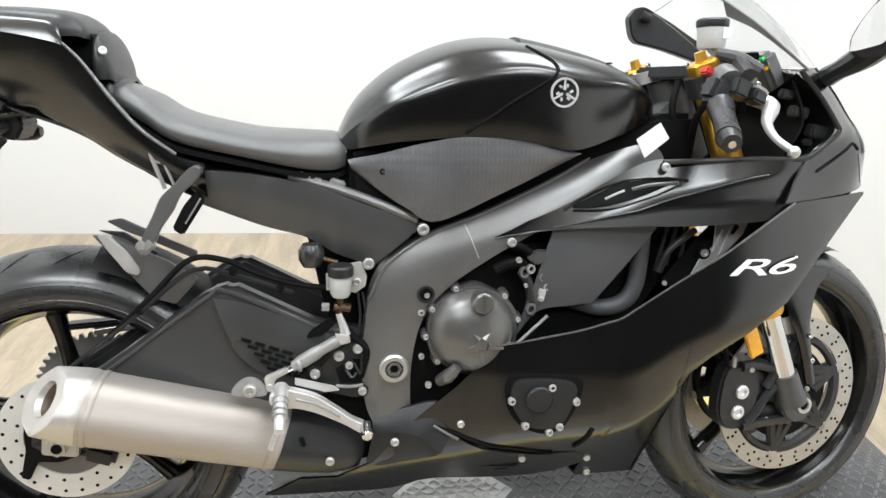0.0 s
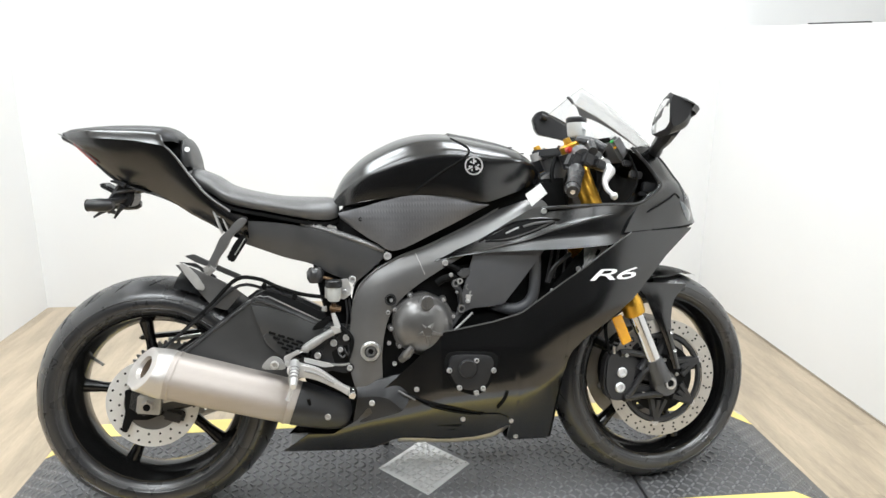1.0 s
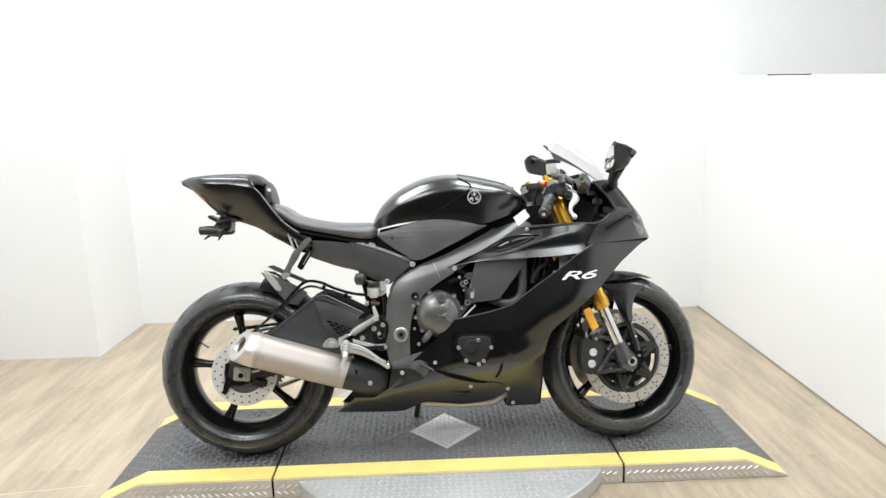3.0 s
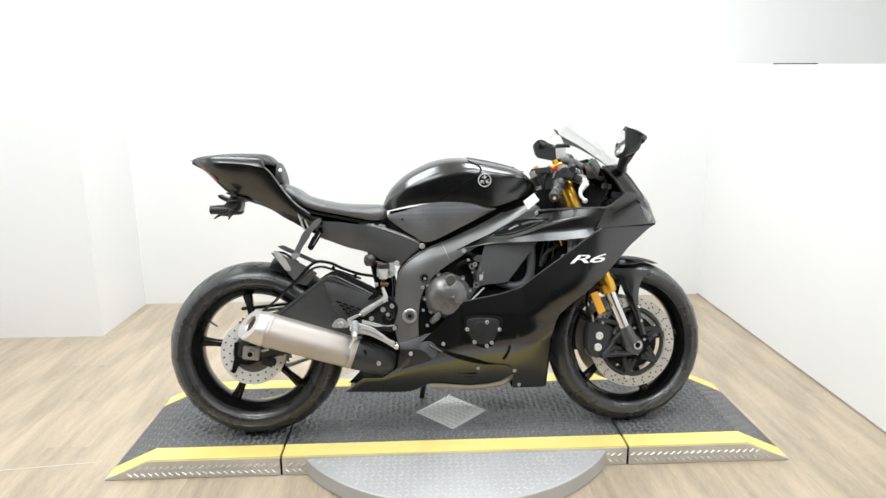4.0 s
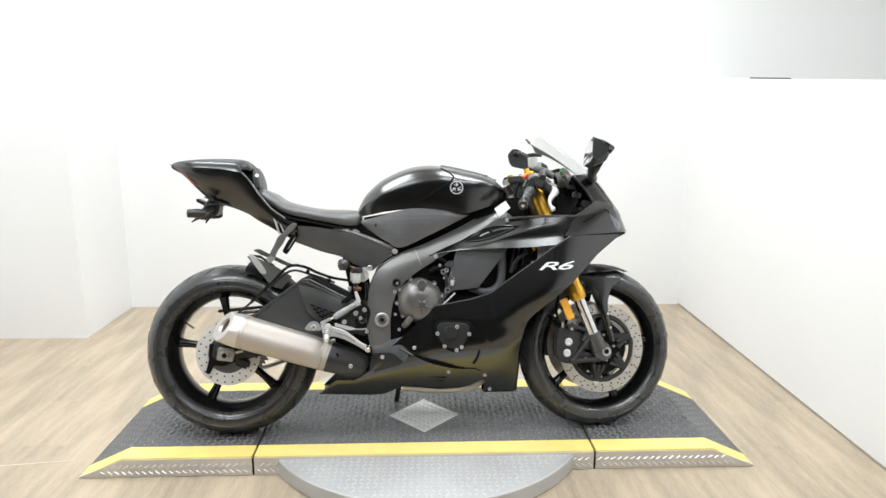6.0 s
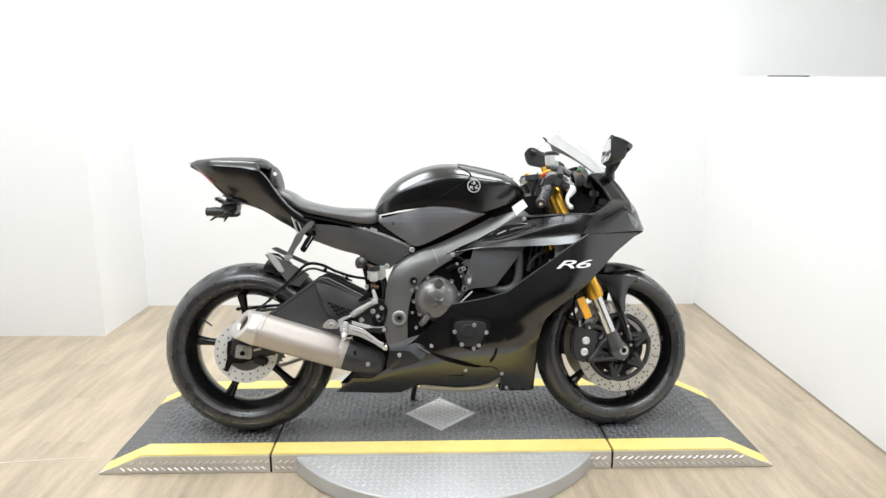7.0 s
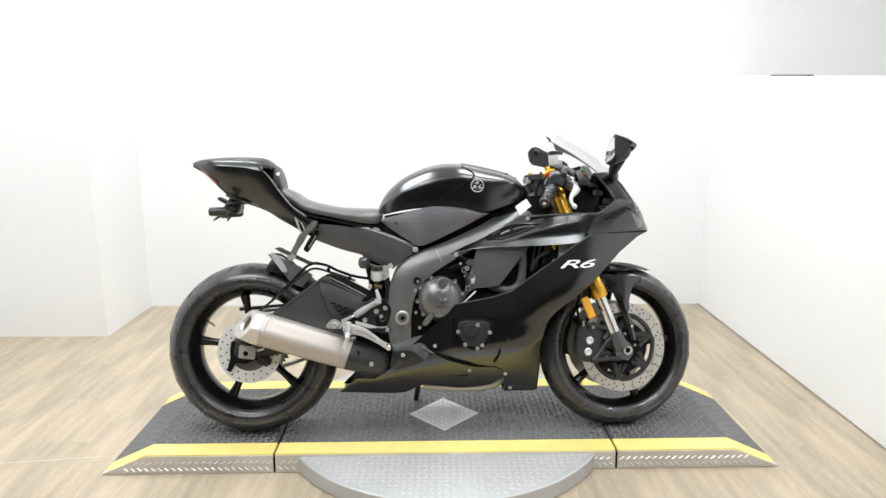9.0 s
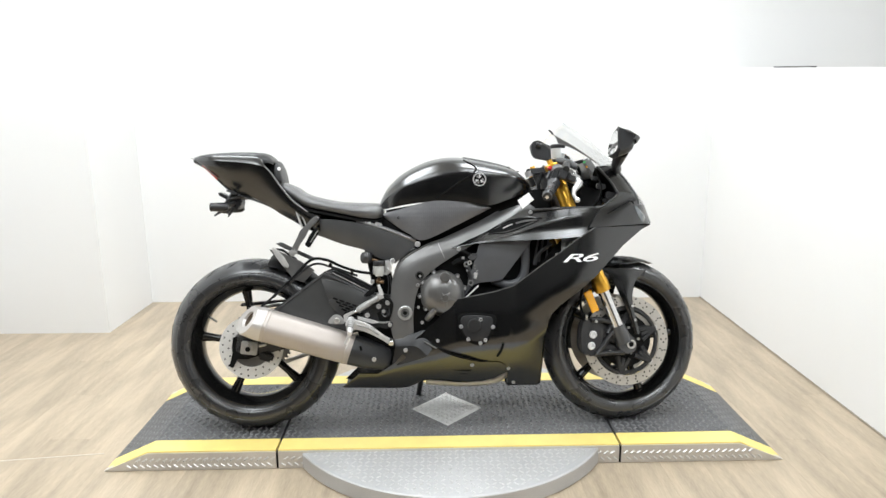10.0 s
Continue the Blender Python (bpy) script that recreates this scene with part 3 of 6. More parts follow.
# swingarm, axle blocks, chain
ARM = [(-0.13, 0.485), (-0.256, 0.508), (-0.400, 0.584), (-0.437, 0.574), (-0.520, 0.514), (-0.591, 0.462), (-0.665, 0.412), (-0.742, 0.365), (-0.752, 0.305),
       (-0.71, 0.275), (-0.56, 0.31), (-0.3, 0.365), (-0.13, 0.40)]
for side in (-1, 1):
    arm = part("swingarm", prism(ARM, side * 0.072, side * 0.112, 0.010, 3), M_ARM, bike, "dark swingarm")
    if side < 0:
        part("arm_cover", sheet([(-0.43, 0.562), (-0.36, 0.545), (-0.265, 0.502), (-0.225, 0.485)], [(-0.40, 0.47), (-0.35, 0.44), (-0.28, 0.43), (-0.225, 0.44)],
                                0.116, 0.116, 0.007, 20, 8, 0.006), M_ARM, arm)
        part("louvre_panel", sheet([(-0.404, 0.482), (-0.387, 0.504), (-0.348, 0.498), (-0.285, 0.462)], [(-0.404, 0.478), (-0.392, 0.456), (-0.350, 0.424), (-0.300, 0.432)], 0.1185, 0.1185, 0.004, 24, 8, 0.004), M_ARM, arm)
        for k in range(5):
            for j in range(4 if k < 4 else 3):
                x, z = -0.388 + 0.0225 * j + 0.010 * k, 0.492 - 0.0085 * j - 0.0135 * k
                part("vent_slot", rod((x, -0.1232, z), (x + 0.0165, -0.1232, z - 0.0060), 0.0030, segs=6), M_DARK, arm)
        part("arm_edge", tube([(-0.665, -0.113, 0.402), (-0.591, -0.113, 0.452), (-0.442, -0.113, 0.562), (-0.405, -0.113, 0.572), (-0.26, -0.114, 0.50)], 0.0035, 6, 40), M_TRIM, arm)
        part("axle_block", box((-0.690, -0.119, 0.318), (0.058, 0.018, 0.046), 0.003, pose(0, 0, 0, 0, 8, 0)), M_ALU, arm, "bright axle adjuster block")
        part("axle_nut", rod((-0.690, -0.126, 0.318), (-0.690, -0.143, 0.318), 0.017, 0.015, 6), M_STEEL, arm)
        part("axle_hole", rod((-0.690, -0.142, 0.318), (-0.690, -0.1438, 0.318), 0.009, 0.009, 12), M_DARK, arm)
        part("adjuster_bolt", rod((-0.655, -0.12, 0.325), (-0.63, -0.12, 0.330), 0.005, segs=8), M_STEEL, arm)
part("caliper_bracket", prism([(-0.75, 0.355), (-0.70, 0.36), (-0.66, 0.34), (-0.655, 0.29), (-0.70, 0.275), (-0.735, 0.278), (-0.752, 0.245), (-0.765, 0.25), (-0.752, 0.30)], -0.104, -0.112, 0.002), M_DARK, bike)
part("rear_caliper", box((-0.635, -0.108, 0.285), (0.055, 0.022, 0.034), 0.008, pose(0, 0, 0, 0, 20, 0)), M_PLASTIC, bike, "black rear brake caliper")
part("chain_top", tube([(-0.69, 0.088, 0.437), (-0.4, 0.088, 0.47), (-0.13, 0.088, 0.475)], 0.008, 6), M_STEEL, bike, "steel drive chain")
part("chain_bottom", tube([(-0.69, 0.088, 0.193), (-0.4, 0.088, 0.29), (-0.13, 0.088, 0.40)], 0.008, 6), M_STEEL, bike, "steel drive chain")
part("chain_guard", box((-0.62, 0.10, 0.455), (0.30, 0.03, 0.012), 0.004, pose(0, 0, 0, 0, -4, 0)), M_PLASTIC, bike)


# hugger over the rear tyre
rows = []
for i in range(16):
    a = radians(78 - 62 * i / 15)
    r = 0.335 - 0.0 * i
    rows.append([(RAX.x + (r - 0.035 * abs(t) ** 2.5) * math.cos(a), 0.088 * t, RAX.z + (r - 0.035 * abs(t) ** 2.5) * math.sin(a)) for t in [j / 6 - 1 for j in range(13)]])
bm = grid_mesh(rows)
bmesh.ops.solidify(bm, geom=bm.faces[:], thickness=0.004)
hugger = part("rear_hugger", bm, M_PLASTIC, bike, "black rear mudguard over the tyre")
part("hugger_tab", prism([(-0.61, 0.672), (-0.57, 0.668), (-0.52, 0.632), (-0.525, 0.622), (-0.565, 0.655)], -0.07, -0.078, 0.001), M_PLASTIC, hugger)

# exhaust
AX = Vector((-0.355, -0.07, 0.127)).normalized()
UPV = Vector((0.127, 0, 0.361)).normalized()
E0 = Vector((-0.328, -0.125, 0.306))


def muffler_ring(s, r, cut=0.0, n=40, off=(0, 0)):
    out = []
    for i in range(n):
        a = 2 * math.pi * i / n
        cy, cu = math.cos(a), math.sin(a)
        f = 1 + (0.04 * math.cos(6 * a) if r > 0.04 else 0.0)
        out.append(E0 + AX * (s + cut * cy - 0.6 * abs(cut) * cu) + Vector((0, 1, 0)) * (r * f * cy + off[0]) + UPV * (r * 1.04 * f * cu + off[1]))
    return out


rows = [muffler_ring(s, r, c) for s, r, c in ((-0.004, 0.050, 0), (0.0, 0.053, 0), (0.1, 0.0545, 0), (0.2, 0.0555, 0), (0.318, 0.056, 0))]
muffler = part("muffler", grid_mesh(rows, close_v=True, caps=True), M_TITAN, bike, "brushed metal muffler with an angled tip", 50)
rows = [muffler_ring(0.314, 0.0565), muffler_ring(0.320, 0.0575), muffler_ring(0.335, 0.0565, 0.008), muffler_ring(0.376, 0.0515, 0.028), muffler_ring(0.379, 0.0480, 0.028),
        muffler_ring(0.377, 0.036, 0.02, off=(0.0, 0.002)), muffler_ring(0.375, 0.0285, 0.015, off=(-0.003, 0.004)), muffler_ring(0.30, 0.027, 0.015, off=(-0.003, 0.004))]
part("end_cap", grid_mesh(rows, close_v=True, caps=True), M_END, muffler, "pale metal end cap with an outlet hole", 40)
rows = [muffler_ring(0.365, 0.0268, 0.015, off=(-0.003, 0.004)), muffler_ring(0.325, 0.0262, 0.01, off=(-0.003, 0.004)), muffler_ring(0.310, 0.001, 0.0, off=(-0.003, 0.004))]
for s, w in ((0.300, 0.0577), (0.012, 0.0553)):
    part("muffler_band", grid_mesh([muffler_ring(s - 0.001, w - 0.001), muffler_ring(s, w), muffler_ring(s + 0.006, w), muffler_ring(s + 0.007, w - 0.001)], close_v=True), M_TITAN, muffler, smooth=50)
part("outlet", grid_mesh(rows, close_v=True, caps=True), M_COPPER, muffler, "dark brassy outlet bore")
rows = [muffler_ring(-0.002, 0.0535), muffler_ring(-0.004, 0.0535), muffler_ring(-0.05, 0.051), muffler_ring(-0.10, 0.046), muffler_ring(-0.13, 0.04), muffler_ring(-0.15, 0.03)]
pipe = part("exhaust_shield", grid_mesh(rows, close_v=True, caps=True), M_PLASTIC, bike, "black shield over the exhaust link pipe", 50)
part("shield_bolt", bolt(-0.245, -0.163, 0.276, 0.009, 0.006), M_STEEL, pipe)
part("shield_slot", rod((-0.292, -0.166, 0.325), (-0.288, -0.167, 0.31), 0.004, segs=6), M_DARK, pipe)
part("collector_pipe", tube([(-0.06, -0.02, 0.164), (0.03, -0.02, 0.156), (0.12, -0.022, 0.153), (0.205, -0.03, 0.166), (0.25, -0.03, 0.20)], 0.019, 12), M_TAN_STEEL, bike, "heat-tanned exhaust collector pipe")
part("link_pipe", tube([(-0.20, -0.10, 0.275), (-0.1, -0.04, 0.24), (0.05, 0, 0.22)], 0.03, 12), M_DARK, bike)
part("muffler_lug", prism(smooth_outline([(-0.402, 0.408), (-0.390, 0.431), (-0.372, 0.438), (-0.355, 0.429), (-0.347, 0.405)], 20), -0.155, -0.164, 0.002), M_GREY, bike)
part("muffler_bolt", bolt(-0.372, -0.164, 0.417, 0.0125, 0.009), M_STEEL, bike)

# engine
# Block in flat black: the bay's shade is put into its colour.
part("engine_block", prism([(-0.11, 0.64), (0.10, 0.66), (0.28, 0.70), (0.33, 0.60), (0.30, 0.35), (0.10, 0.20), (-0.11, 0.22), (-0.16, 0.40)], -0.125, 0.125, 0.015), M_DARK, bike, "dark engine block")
cover = part("clutch_cover", lathe([(0, -0.197), (0.026, -0.196), (0.046, -0.190), (0.062, -0.179), (0.072, -0.166), (0.0775, -0.152), (0.0775, -0.13), (0, -0.13)], 48, (0.002, 0, 0.503), closed=False), M_ENGINE, bike,
             "dark bronze-grey round clutch cover")
for k in range(5):
    a = radians(72 * k + 200)
    part("cover_rib", tube([(0.010 + 0.010 * math.cos(a), -0.195, 0.492 + 0.010 * math.sin(a)), (0.010 + 0.040 * math.cos(a), -0.189, 0.492 + 0.036 * math.sin(a))], [0.0075, 0.003], 6, 2, False), M_ENGINE, cover)
part("oil_cap", lathe([(0, -0.206), (0.015, -0.206), (0.018, -0.203), (0.018, -0.18), (0, -0.18)], 20, (0.010, 0, 0.567), closed=False), M_ENGINE, cover)
part("oil_cap_grip", box((0.010, -0.207, 0.567), (0.005, 0.006, 0.03), 0.002), M_ENGINE, cover)
part("cover_nose", tube([(-0.055, -0.160, 0.415), (-0.040, -0.180, 0.435), (-0.028, -0.186, 0.452)], [0.010, 0.0125, 0.008], 10), M_ENGINE, cover)
for a in (12, 48, 112, 150, 186, 222, 300):
    a = radians(a)
    u, v = 0.002 + 0.081 * math.cos(a), 0.503 + 0.081 * math.sin(a)
    part("cover_lug", rod((u, -0.13, v), (u, -0.153, v), 0.0095, 0.008, 14), M_ENGINE, cover)
    part("cover_bolt", bolt(u, -0.153, v, 0.0055, 0.006), M_BOLT, cover)
part("cover_flange", prism(smooth_outline([(0.002 + (0.078 + 0.004 * (k % 2)) * math.cos(radians(30 * k)), 0.503 + (0.078 + 0.004 * (k % 2)) * math.sin(radians(30 * k))) for k in range(12)], 36), -0.12, -0.158, 0.003), M_ENGINE, cover)

def hull(bm):
    me = bpy.data.meshes.new("hull")
    bmesh.ops.triangulate(bm, faces=bm.faces[:])
    out = BVHTree.FromBMesh(bm)
    bpy.data.meshes.remove(me)
    return out


def on(tree, x, z, side=-1, lift=0.0):
    """The point of a surface seen from the side at (x, z)."""
    h = tree.ray_cast(Vector((x, side * 0.6, z)), Vector((0, -side, 0)))
    y = h[0].y if h[0] is not None else side * 0.14
    return Vector((x, y + side * lift, z))


def draped(tree, pts, r, n=24, side=-1, lift=0.0006, flat=6):
    """A thin seam line laid on a surface along (x, z) points."""
    C = spline([(x, 0, z) for x, z in pts], n)
    return tube([on(tree, p.x, p.z, side, lift) for p in C], r, flat, n, False)


# frame spars
UP = [(0.375, 0.888), (0.324, 0.86), (0.172, 0.772), (0.03, 0.706), (-0.061, 0.672), (-0.14, 0.622), (-0.174, 0.561), (-0.188, 0.439), (-0.18, 0.358), (-0.16, 0.312)]
LOW = [(0.395, 0.80), (0.303, 0.77), (0.151, 0.695), (0.035, 0.632), (-0.045, 0.575), (-0.086, 0.515), (-0.102, 0.438), (-0.103, 0.357), (-0.101, 0.335), (-0.1, 0.315)]
for side in (-1, 1):
    spar_bm = sheet(UP, LOW, [0.05, 0.078, 0.108, 0.122, 0.13, 0.135, 0.137, 0.136, 0.134, 0.132], [0.085, 0.12, 0.145, 0.15, 0.147, 0.143, 0.14, 0.136, 0.134, 0.132], 0.008, 60, 9, 0.045, side)
    tree = hull(spar_bm.copy())
    spar = part("frame_spar", spar_bm, M_FRAME, bike, "dark grey cast frame spar", 40)
    part("frame_bolt", bolt(-0.084, side * 0.142, 0.680, 0.0115, 0.008, side), M_BOLT, spar)
    c = on(tree, -0.1325, 0.4365, side)
    part("pivot_ring", moved(lathe([(0.015, 0), (0.026, 0), (0.026, side * 0.006), (0.023, side * 0.009), (0.016, side * 0.009)], 28), Matrix.Translation(c)), M_ALU, spar, "bright swingarm pivot ring")
    part("pivot_nut", moved(lathe([(0.0085, side * 0.001), (0.0145, side * 0.001), (0.0135, side * 0.0075), (0.0085, side * 0.0075)], 6), Matrix.Translation(c)), M_FRAME, spar)
    part("pivot_hole", rod((c.x, c.y, c.z), (c.x, c.y + side * 0.003, c.z), 0.0088, segs=6), M_DARK, spar)
    c = on(tree, -0.079, 0.569, side)
    part("spar_hole_rim", moved(lathe([(0.010, -side * 0.002), (0.0155, -side * 0.002), (0.0150, side * 0.004), (0.0115, side * 0.004)], 20), Matrix.Translation(c)), M_PLASTIC, spar)
    part("spar_hole", rod((c.x, c.y - side * 0.004, c.z), (c.x, c.y + side * 0.0015, c.z), 0.0108, segs=12), M_DARK, spar)
    part("hole_plug", rod((c.x + 0.002, c.y, c.z - 0.002), (c.x + 0.002, c.y + side * 0.003, c.z - 0.002), 0.005, segs=6), M_GREY, spar)
    part("spar_weld", draped(tree, [(-0.012, 0.684), (0.010, 0.630)], 0.0014, 16, side, 0.0), M_GREY, spar)
    part("spar_edge", tube([(x, side * (y + 0.001), z) for (x, z), y in zip(UP[1:7], [0.078, 0.108, 0.122, 0.13, 0.135, 0.137])], 0.003, 6, 40), M_FRAME, spar)
part("head_tube", rod((0.46, 0, 0.76), (0.385, 0, 0.93), 0.035, segs=20), M_FRAME, bike)

# fuel tank
TANK = [(-0.224, 0.818, 0.06, 0.806), (-0.20, 0.868, 0.085, 0.806), (-0.172, 0.903, 0.108, 0.812), (-0.123, 0.942, 0.13, 0.822), (-0.049, 0.977, 0.148, 0.830), (0.02, 0.992, 0.156, 0.832), (0.09, 0.991, 0.16, 0.826),
        (0.163, 0.977, 0.157, 0.812), (0.237, 0.958, 0.143, 0.832), (0.285, 0.937, 0.12, 0.848), (0.322, 0.902, 0.088, 0.858), (0.343, 0.868, 0.05, 0.86)]


def section(x, top, w, low, pinch=0.93, crease=0.0):
    h = top - low
    right = [(x, -w * pinch, low), (x, -w, low + h * 0.28), (x, -w * 0.97, low + h * 0.55), (x, -w * 0.80, low + h * 0.82), (x, -w * 0.45, low + h * 0.965)]
    if crease:
        right = [(x, -w * 0.95, low), (x, -w * 0.985, low + h * 0.22), (x, -w, low + h * (crease - 0.10)), (x, -w * 0.985, low + h * (crease - 0.02)), (x, -w * 0.94, low + h * (crease + 0.03)), (x, -w * 0.74, low + h * (crease + 0.58 * (1 - crease))),
                 (x, -w * 0.42, low + h * 0.95)]
    return right + [(x, 0, top)] + [(a, -b, c) for a, b, c in reversed(right)]


tank_bm = loft([section(x, t, w * 1.07, l, 0.95, 0.52 + 0.2 * max(0.0, min(1.0, (x + 0.2) / 0.3))) for x, t, w, l in TANK], 64, 61)
tank = part("fuel_tank", tank_bm.copy(), M_PAINT, bike, "satin black sculpted fuel tank", 60)


TANK_TREE = hull(tank_bm)
for side in (-1, 1):
    part("tank_seam", draped(TANK_TREE, [(0.085, 0.975), (0.125, 0.938), (0.05, 0.886), (-0.019, 0.838)], 0.0028, 30, side), M_DARK, tank)
    ex, ez = 0.136, 0.904
    emb = [moved(lathe([(0.0200, -0.0015), (0.0235, -0.0015), (0.0235, 0.001), (0.0200, 0.001)], 36), Matrix.Translation((0, 0, 0)))]
    for k in range(3):
        a = radians(120 * k + 90)
        emb.append(rod((0.004 * math.cos(a), 0, 0.004 * math.sin(a)), (0.02 * math.cos(a), 0, 0.02 * math.sin(a)), 0.0026, 0.0016, 6))
    for k in range(6):
        a = radians(60 * k + 60)
        emb.append(rod((0.009 * math.cos(a), 0, 0.009 * math.sin(a)), (0.014 * math.cos(a + 0.2), 0, 0.014 * math.sin(a + 0.2)), 0.002, 0.002, 6))
    c = on(TANK_TREE, ex, ez, side, 0.001)
    nx = on(TANK_TREE, ex + 0.02, ez, side) - on(TANK_TREE, ex - 0.02, ez, side)
    nz = on(TANK_TREE, ex, ez + 0.02, side) - on(TANK_TREE, ex, ez - 0.02, side)
    nx.normalize()
    ny = nz.cross(nx).normalized()
    nz = nx.cross(ny)
    rot = Matrix((nx, ny, nz)).transposed().to_4x4()
    part("tank_emblem", moved(merge(*emb), Matrix.Translation(c) @ rot), M_SILVER, tank, "round silver emblem with three spokes")
part("tank_cover", loft([[(a, b * 0.72, c + 0.004) for a, b, c in section(x, t, w, l)[3:8]] for x, t, w, l in TANK[6:11]], 24, 15, 0.004), M_PLASTIC, tank, "black cover over the front of the tank", 60)
for x, y, z in ((0.255, -0.05, 0.951), (0.255, 0.05, 0.951), (0.29, -0.04, 0.935), (0.29, 0.04, 0.935)):
    part("tank_rivet", moved(bolt(0, 0, 0, 0.006, 0.003), Matrix.Translation((x, y, z)) @ pose(0, 0, 0, -90, 0, 0)), M_DARK, tank)

# side covers under the tank, seat and tail
for side in (-1, 1):
    sc = part("side_cover", sheet([(-0.205, 0.79), (-0.15, 0.803), (-0.08, 0.822), (-0.009, 0.833), (0.08, 0.828), (0.178, 0.806)], [(-0.2, 0.775), (-0.155, 0.742), (-0.11, 0.714), (-0.061, 0.694), (0.05, 0.742), (0.178, 0.804)],
                                  [0.10, 0.125, 0.145, 0.156, 0.158, 0.148], [0.10, 0.12, 0.138, 0.148, 0.15, 0.146], 0.006, 36, 10, 0.0015, side), M_WEAVE, bike, "black textured side cover", 50)
    part("cover_screw", bolt(-0.149, side * 0.128, 0.774, 0.006, 0.003, side), M_DARK, sc)
    part("subframe_cover", sheet([(-0.47, 0.775), (-0.356, 0.768), (-0.254, 0.746), (-0.16, 0.712), (-0.078, 0.685)], [(-0.44, 0.715), (-0.347, 0.68), (-0.276, 0.66), (-0.226, 0.632), (-0.165, 0.61)],
                                 [0.1, 0.11, 0.115, 0.12, 0.12], [0.09, 0.095, 0.1, 0.105, 0.11], 0.006, 36, 8, 0.02, side), M_TRIM, bike, "charcoal plastic subframe cover", 50)
part("subframe_core", prism([(-0.48, 0.79), (-0.22, 0.79), (-0.08, 0.73), (-0.06, 0.70), (-0.2, 0.64), (-0.45, 0.73)], -0.08, 0.08, 0.01), M_DARK, bike)
part("subframe_rail", tube([(-0.30, -0.10, 0.765), (-0.2, -0.108, 0.735), (-0.09, -0.12, 0.692)], 0.008, 8), M_FRAME, bike, "dark subframe rail")
for x, z, s in ((-0.275, 0.764, 0.018), (-0.255, 0.757, 0.014), (-0.222, 0.752, 0.02)):
    part("subframe_bracket", box((x, -0.104, z), (s * 1.3, 0.012, s * 0.6), 0.003, pose(0, 0, 0, 0, 18, 0)), M_ALU, bike)
part("air_box", prism([(-0.205, 0.80), (0.0, 0.835), (0.17, 0.815), (0.33, 0.868), (0.40, 0.87), (0.40, 0.72), (0.2, 0.66), (-0.03, 0.63), (-0.2, 0.72)], -0.105, 0.105, 0.01), M_DARK, bike, "dark air box under the tank")
SEAT = [(-0.580, 0.897, 0.055, 0.880), (-0.562, 0.907, 0.074, 0.868), (-0.52, 0.890, 0.095, 0.845), (-0.473, 0.861, 0.110, 0.818), (-0.368, 0.836, 0.125, 0.795), (-0.283, 0.830, 0.122, 0.777), (-0.231, 0.828, 0.105, 0.772), (-0.207, 0.82, 0.09, 0.778)]
seat = part("seat", loft([section(x, t, w, l, 0.9) for x, t, w, l in SEAT], 36, 25, caps=True), M_SEAT, bike, "black vinyl rider seat", 60)
part("seat_base", loft([[(x, -w * 0.93, l - 0.006), (x, 0, l - 0.002), (x, w * 0.93, l - 0.006)] for x, t, w, l in SEAT], 24, 7, 0.008), M_DARK, seat)
for side in (-1, 1):
    panel = part("tail_side", sheet([(-0.902, 1.002), (-0.850, 0.986), (-0.798, 0.985), (-0.70, 0.978), (-0.64, 0.968), (-0.620, 0.962), (-0.598, 0.938), (-0.558, 0.879), (-0.521, 0.835), (-0.477, 0.80), (-0.43, 0.785)],
                                    [(-0.901, 1.0), (-0.843, 0.962), (-0.80, 0.92), (-0.745, 0.874), (-0.688, 0.86), (-0.627, 0.828), (-0.566, 0.788), (-0.495, 0.75), (-0.43, 0.716)],
                                    [0.012, 0.066, 0.095, 0.112, 0.115, 0.115, 0.113, 0.11, 0.11, 0.112, 0.112], [0.008, 0.035, 0.045, 0.05, 0.055, 0.062, 0.07, 0.08, 0.088], 0.012, 64, 11, 0.005, side), M_PAINT, bike,
                 "satin black tail side panel", 50)
    part("tail_ridge", sheet([(-0.889, 1.004), (-0.852, 1.003), (-0.798, 1.006), (-0.70, 1.003), (-0.642, 0.997), (-0.628, 0.985)], [(-0.889, 0.999), (-0.852, 0.986), (-0.798, 0.985), (-0.70, 0.978), (-0.64, 0.967), (-0.619, 0.961)],
                             [0.02, 0.055, 0.080, 0.092, 0.094, 0.097], [0.024, 0.066, 0.096, 0.113, 0.116, 0.116], 0.002, 30, 6, 0.004, side), M_PAINT, panel, smooth=50)
    part("tail_trim", tube([(-0.62, side * 0.115, 0.964), (-0.598, side * 0.113, 0.94), (-0.558, side * 0.11, 0.881), (-0.521, side * 0.11, 0.837), (-0.472, side * 0.113, 0.80)], [0.002, 0.0035, 0.003], 8), M_FRAME, panel)
    part("tail_light", sheet([(-0.858, 0.978), (-0.825, 0.950), (-0.80, 0.928)], [(-0.856, 0.970), (-0.823, 0.940), (-0.80, 0.918)], [0.046, 0.062, 0.066], [0.040, 0.052, 0.058], 0.0, 10, 3, 0.004, side), M_RED, panel)
TAIL = [(-0.886, 1.007, 0.012, 1.0), (-0.858, 1.013, 0.05, 0.99), (-0.784, 1.019, 0.08, 0.990), (-0.70, 1.020, 0.091, 0.985), (-0.655, 1.018, 0.093, 0.978), (-0.628, 1.0145, 0.09, 0.975), (-0.610, 1.004, 0.084, 0.976), (-0.598, 0.988, 0.076, 0.972)]
cowl = part("seat_cowl", loft([section(x, t, w, l, 1.0) for x, t, w, l in TAIL], 40, 25, caps=True), M_PLASTIC, bike, "black tail cowl behind the seat", 45)
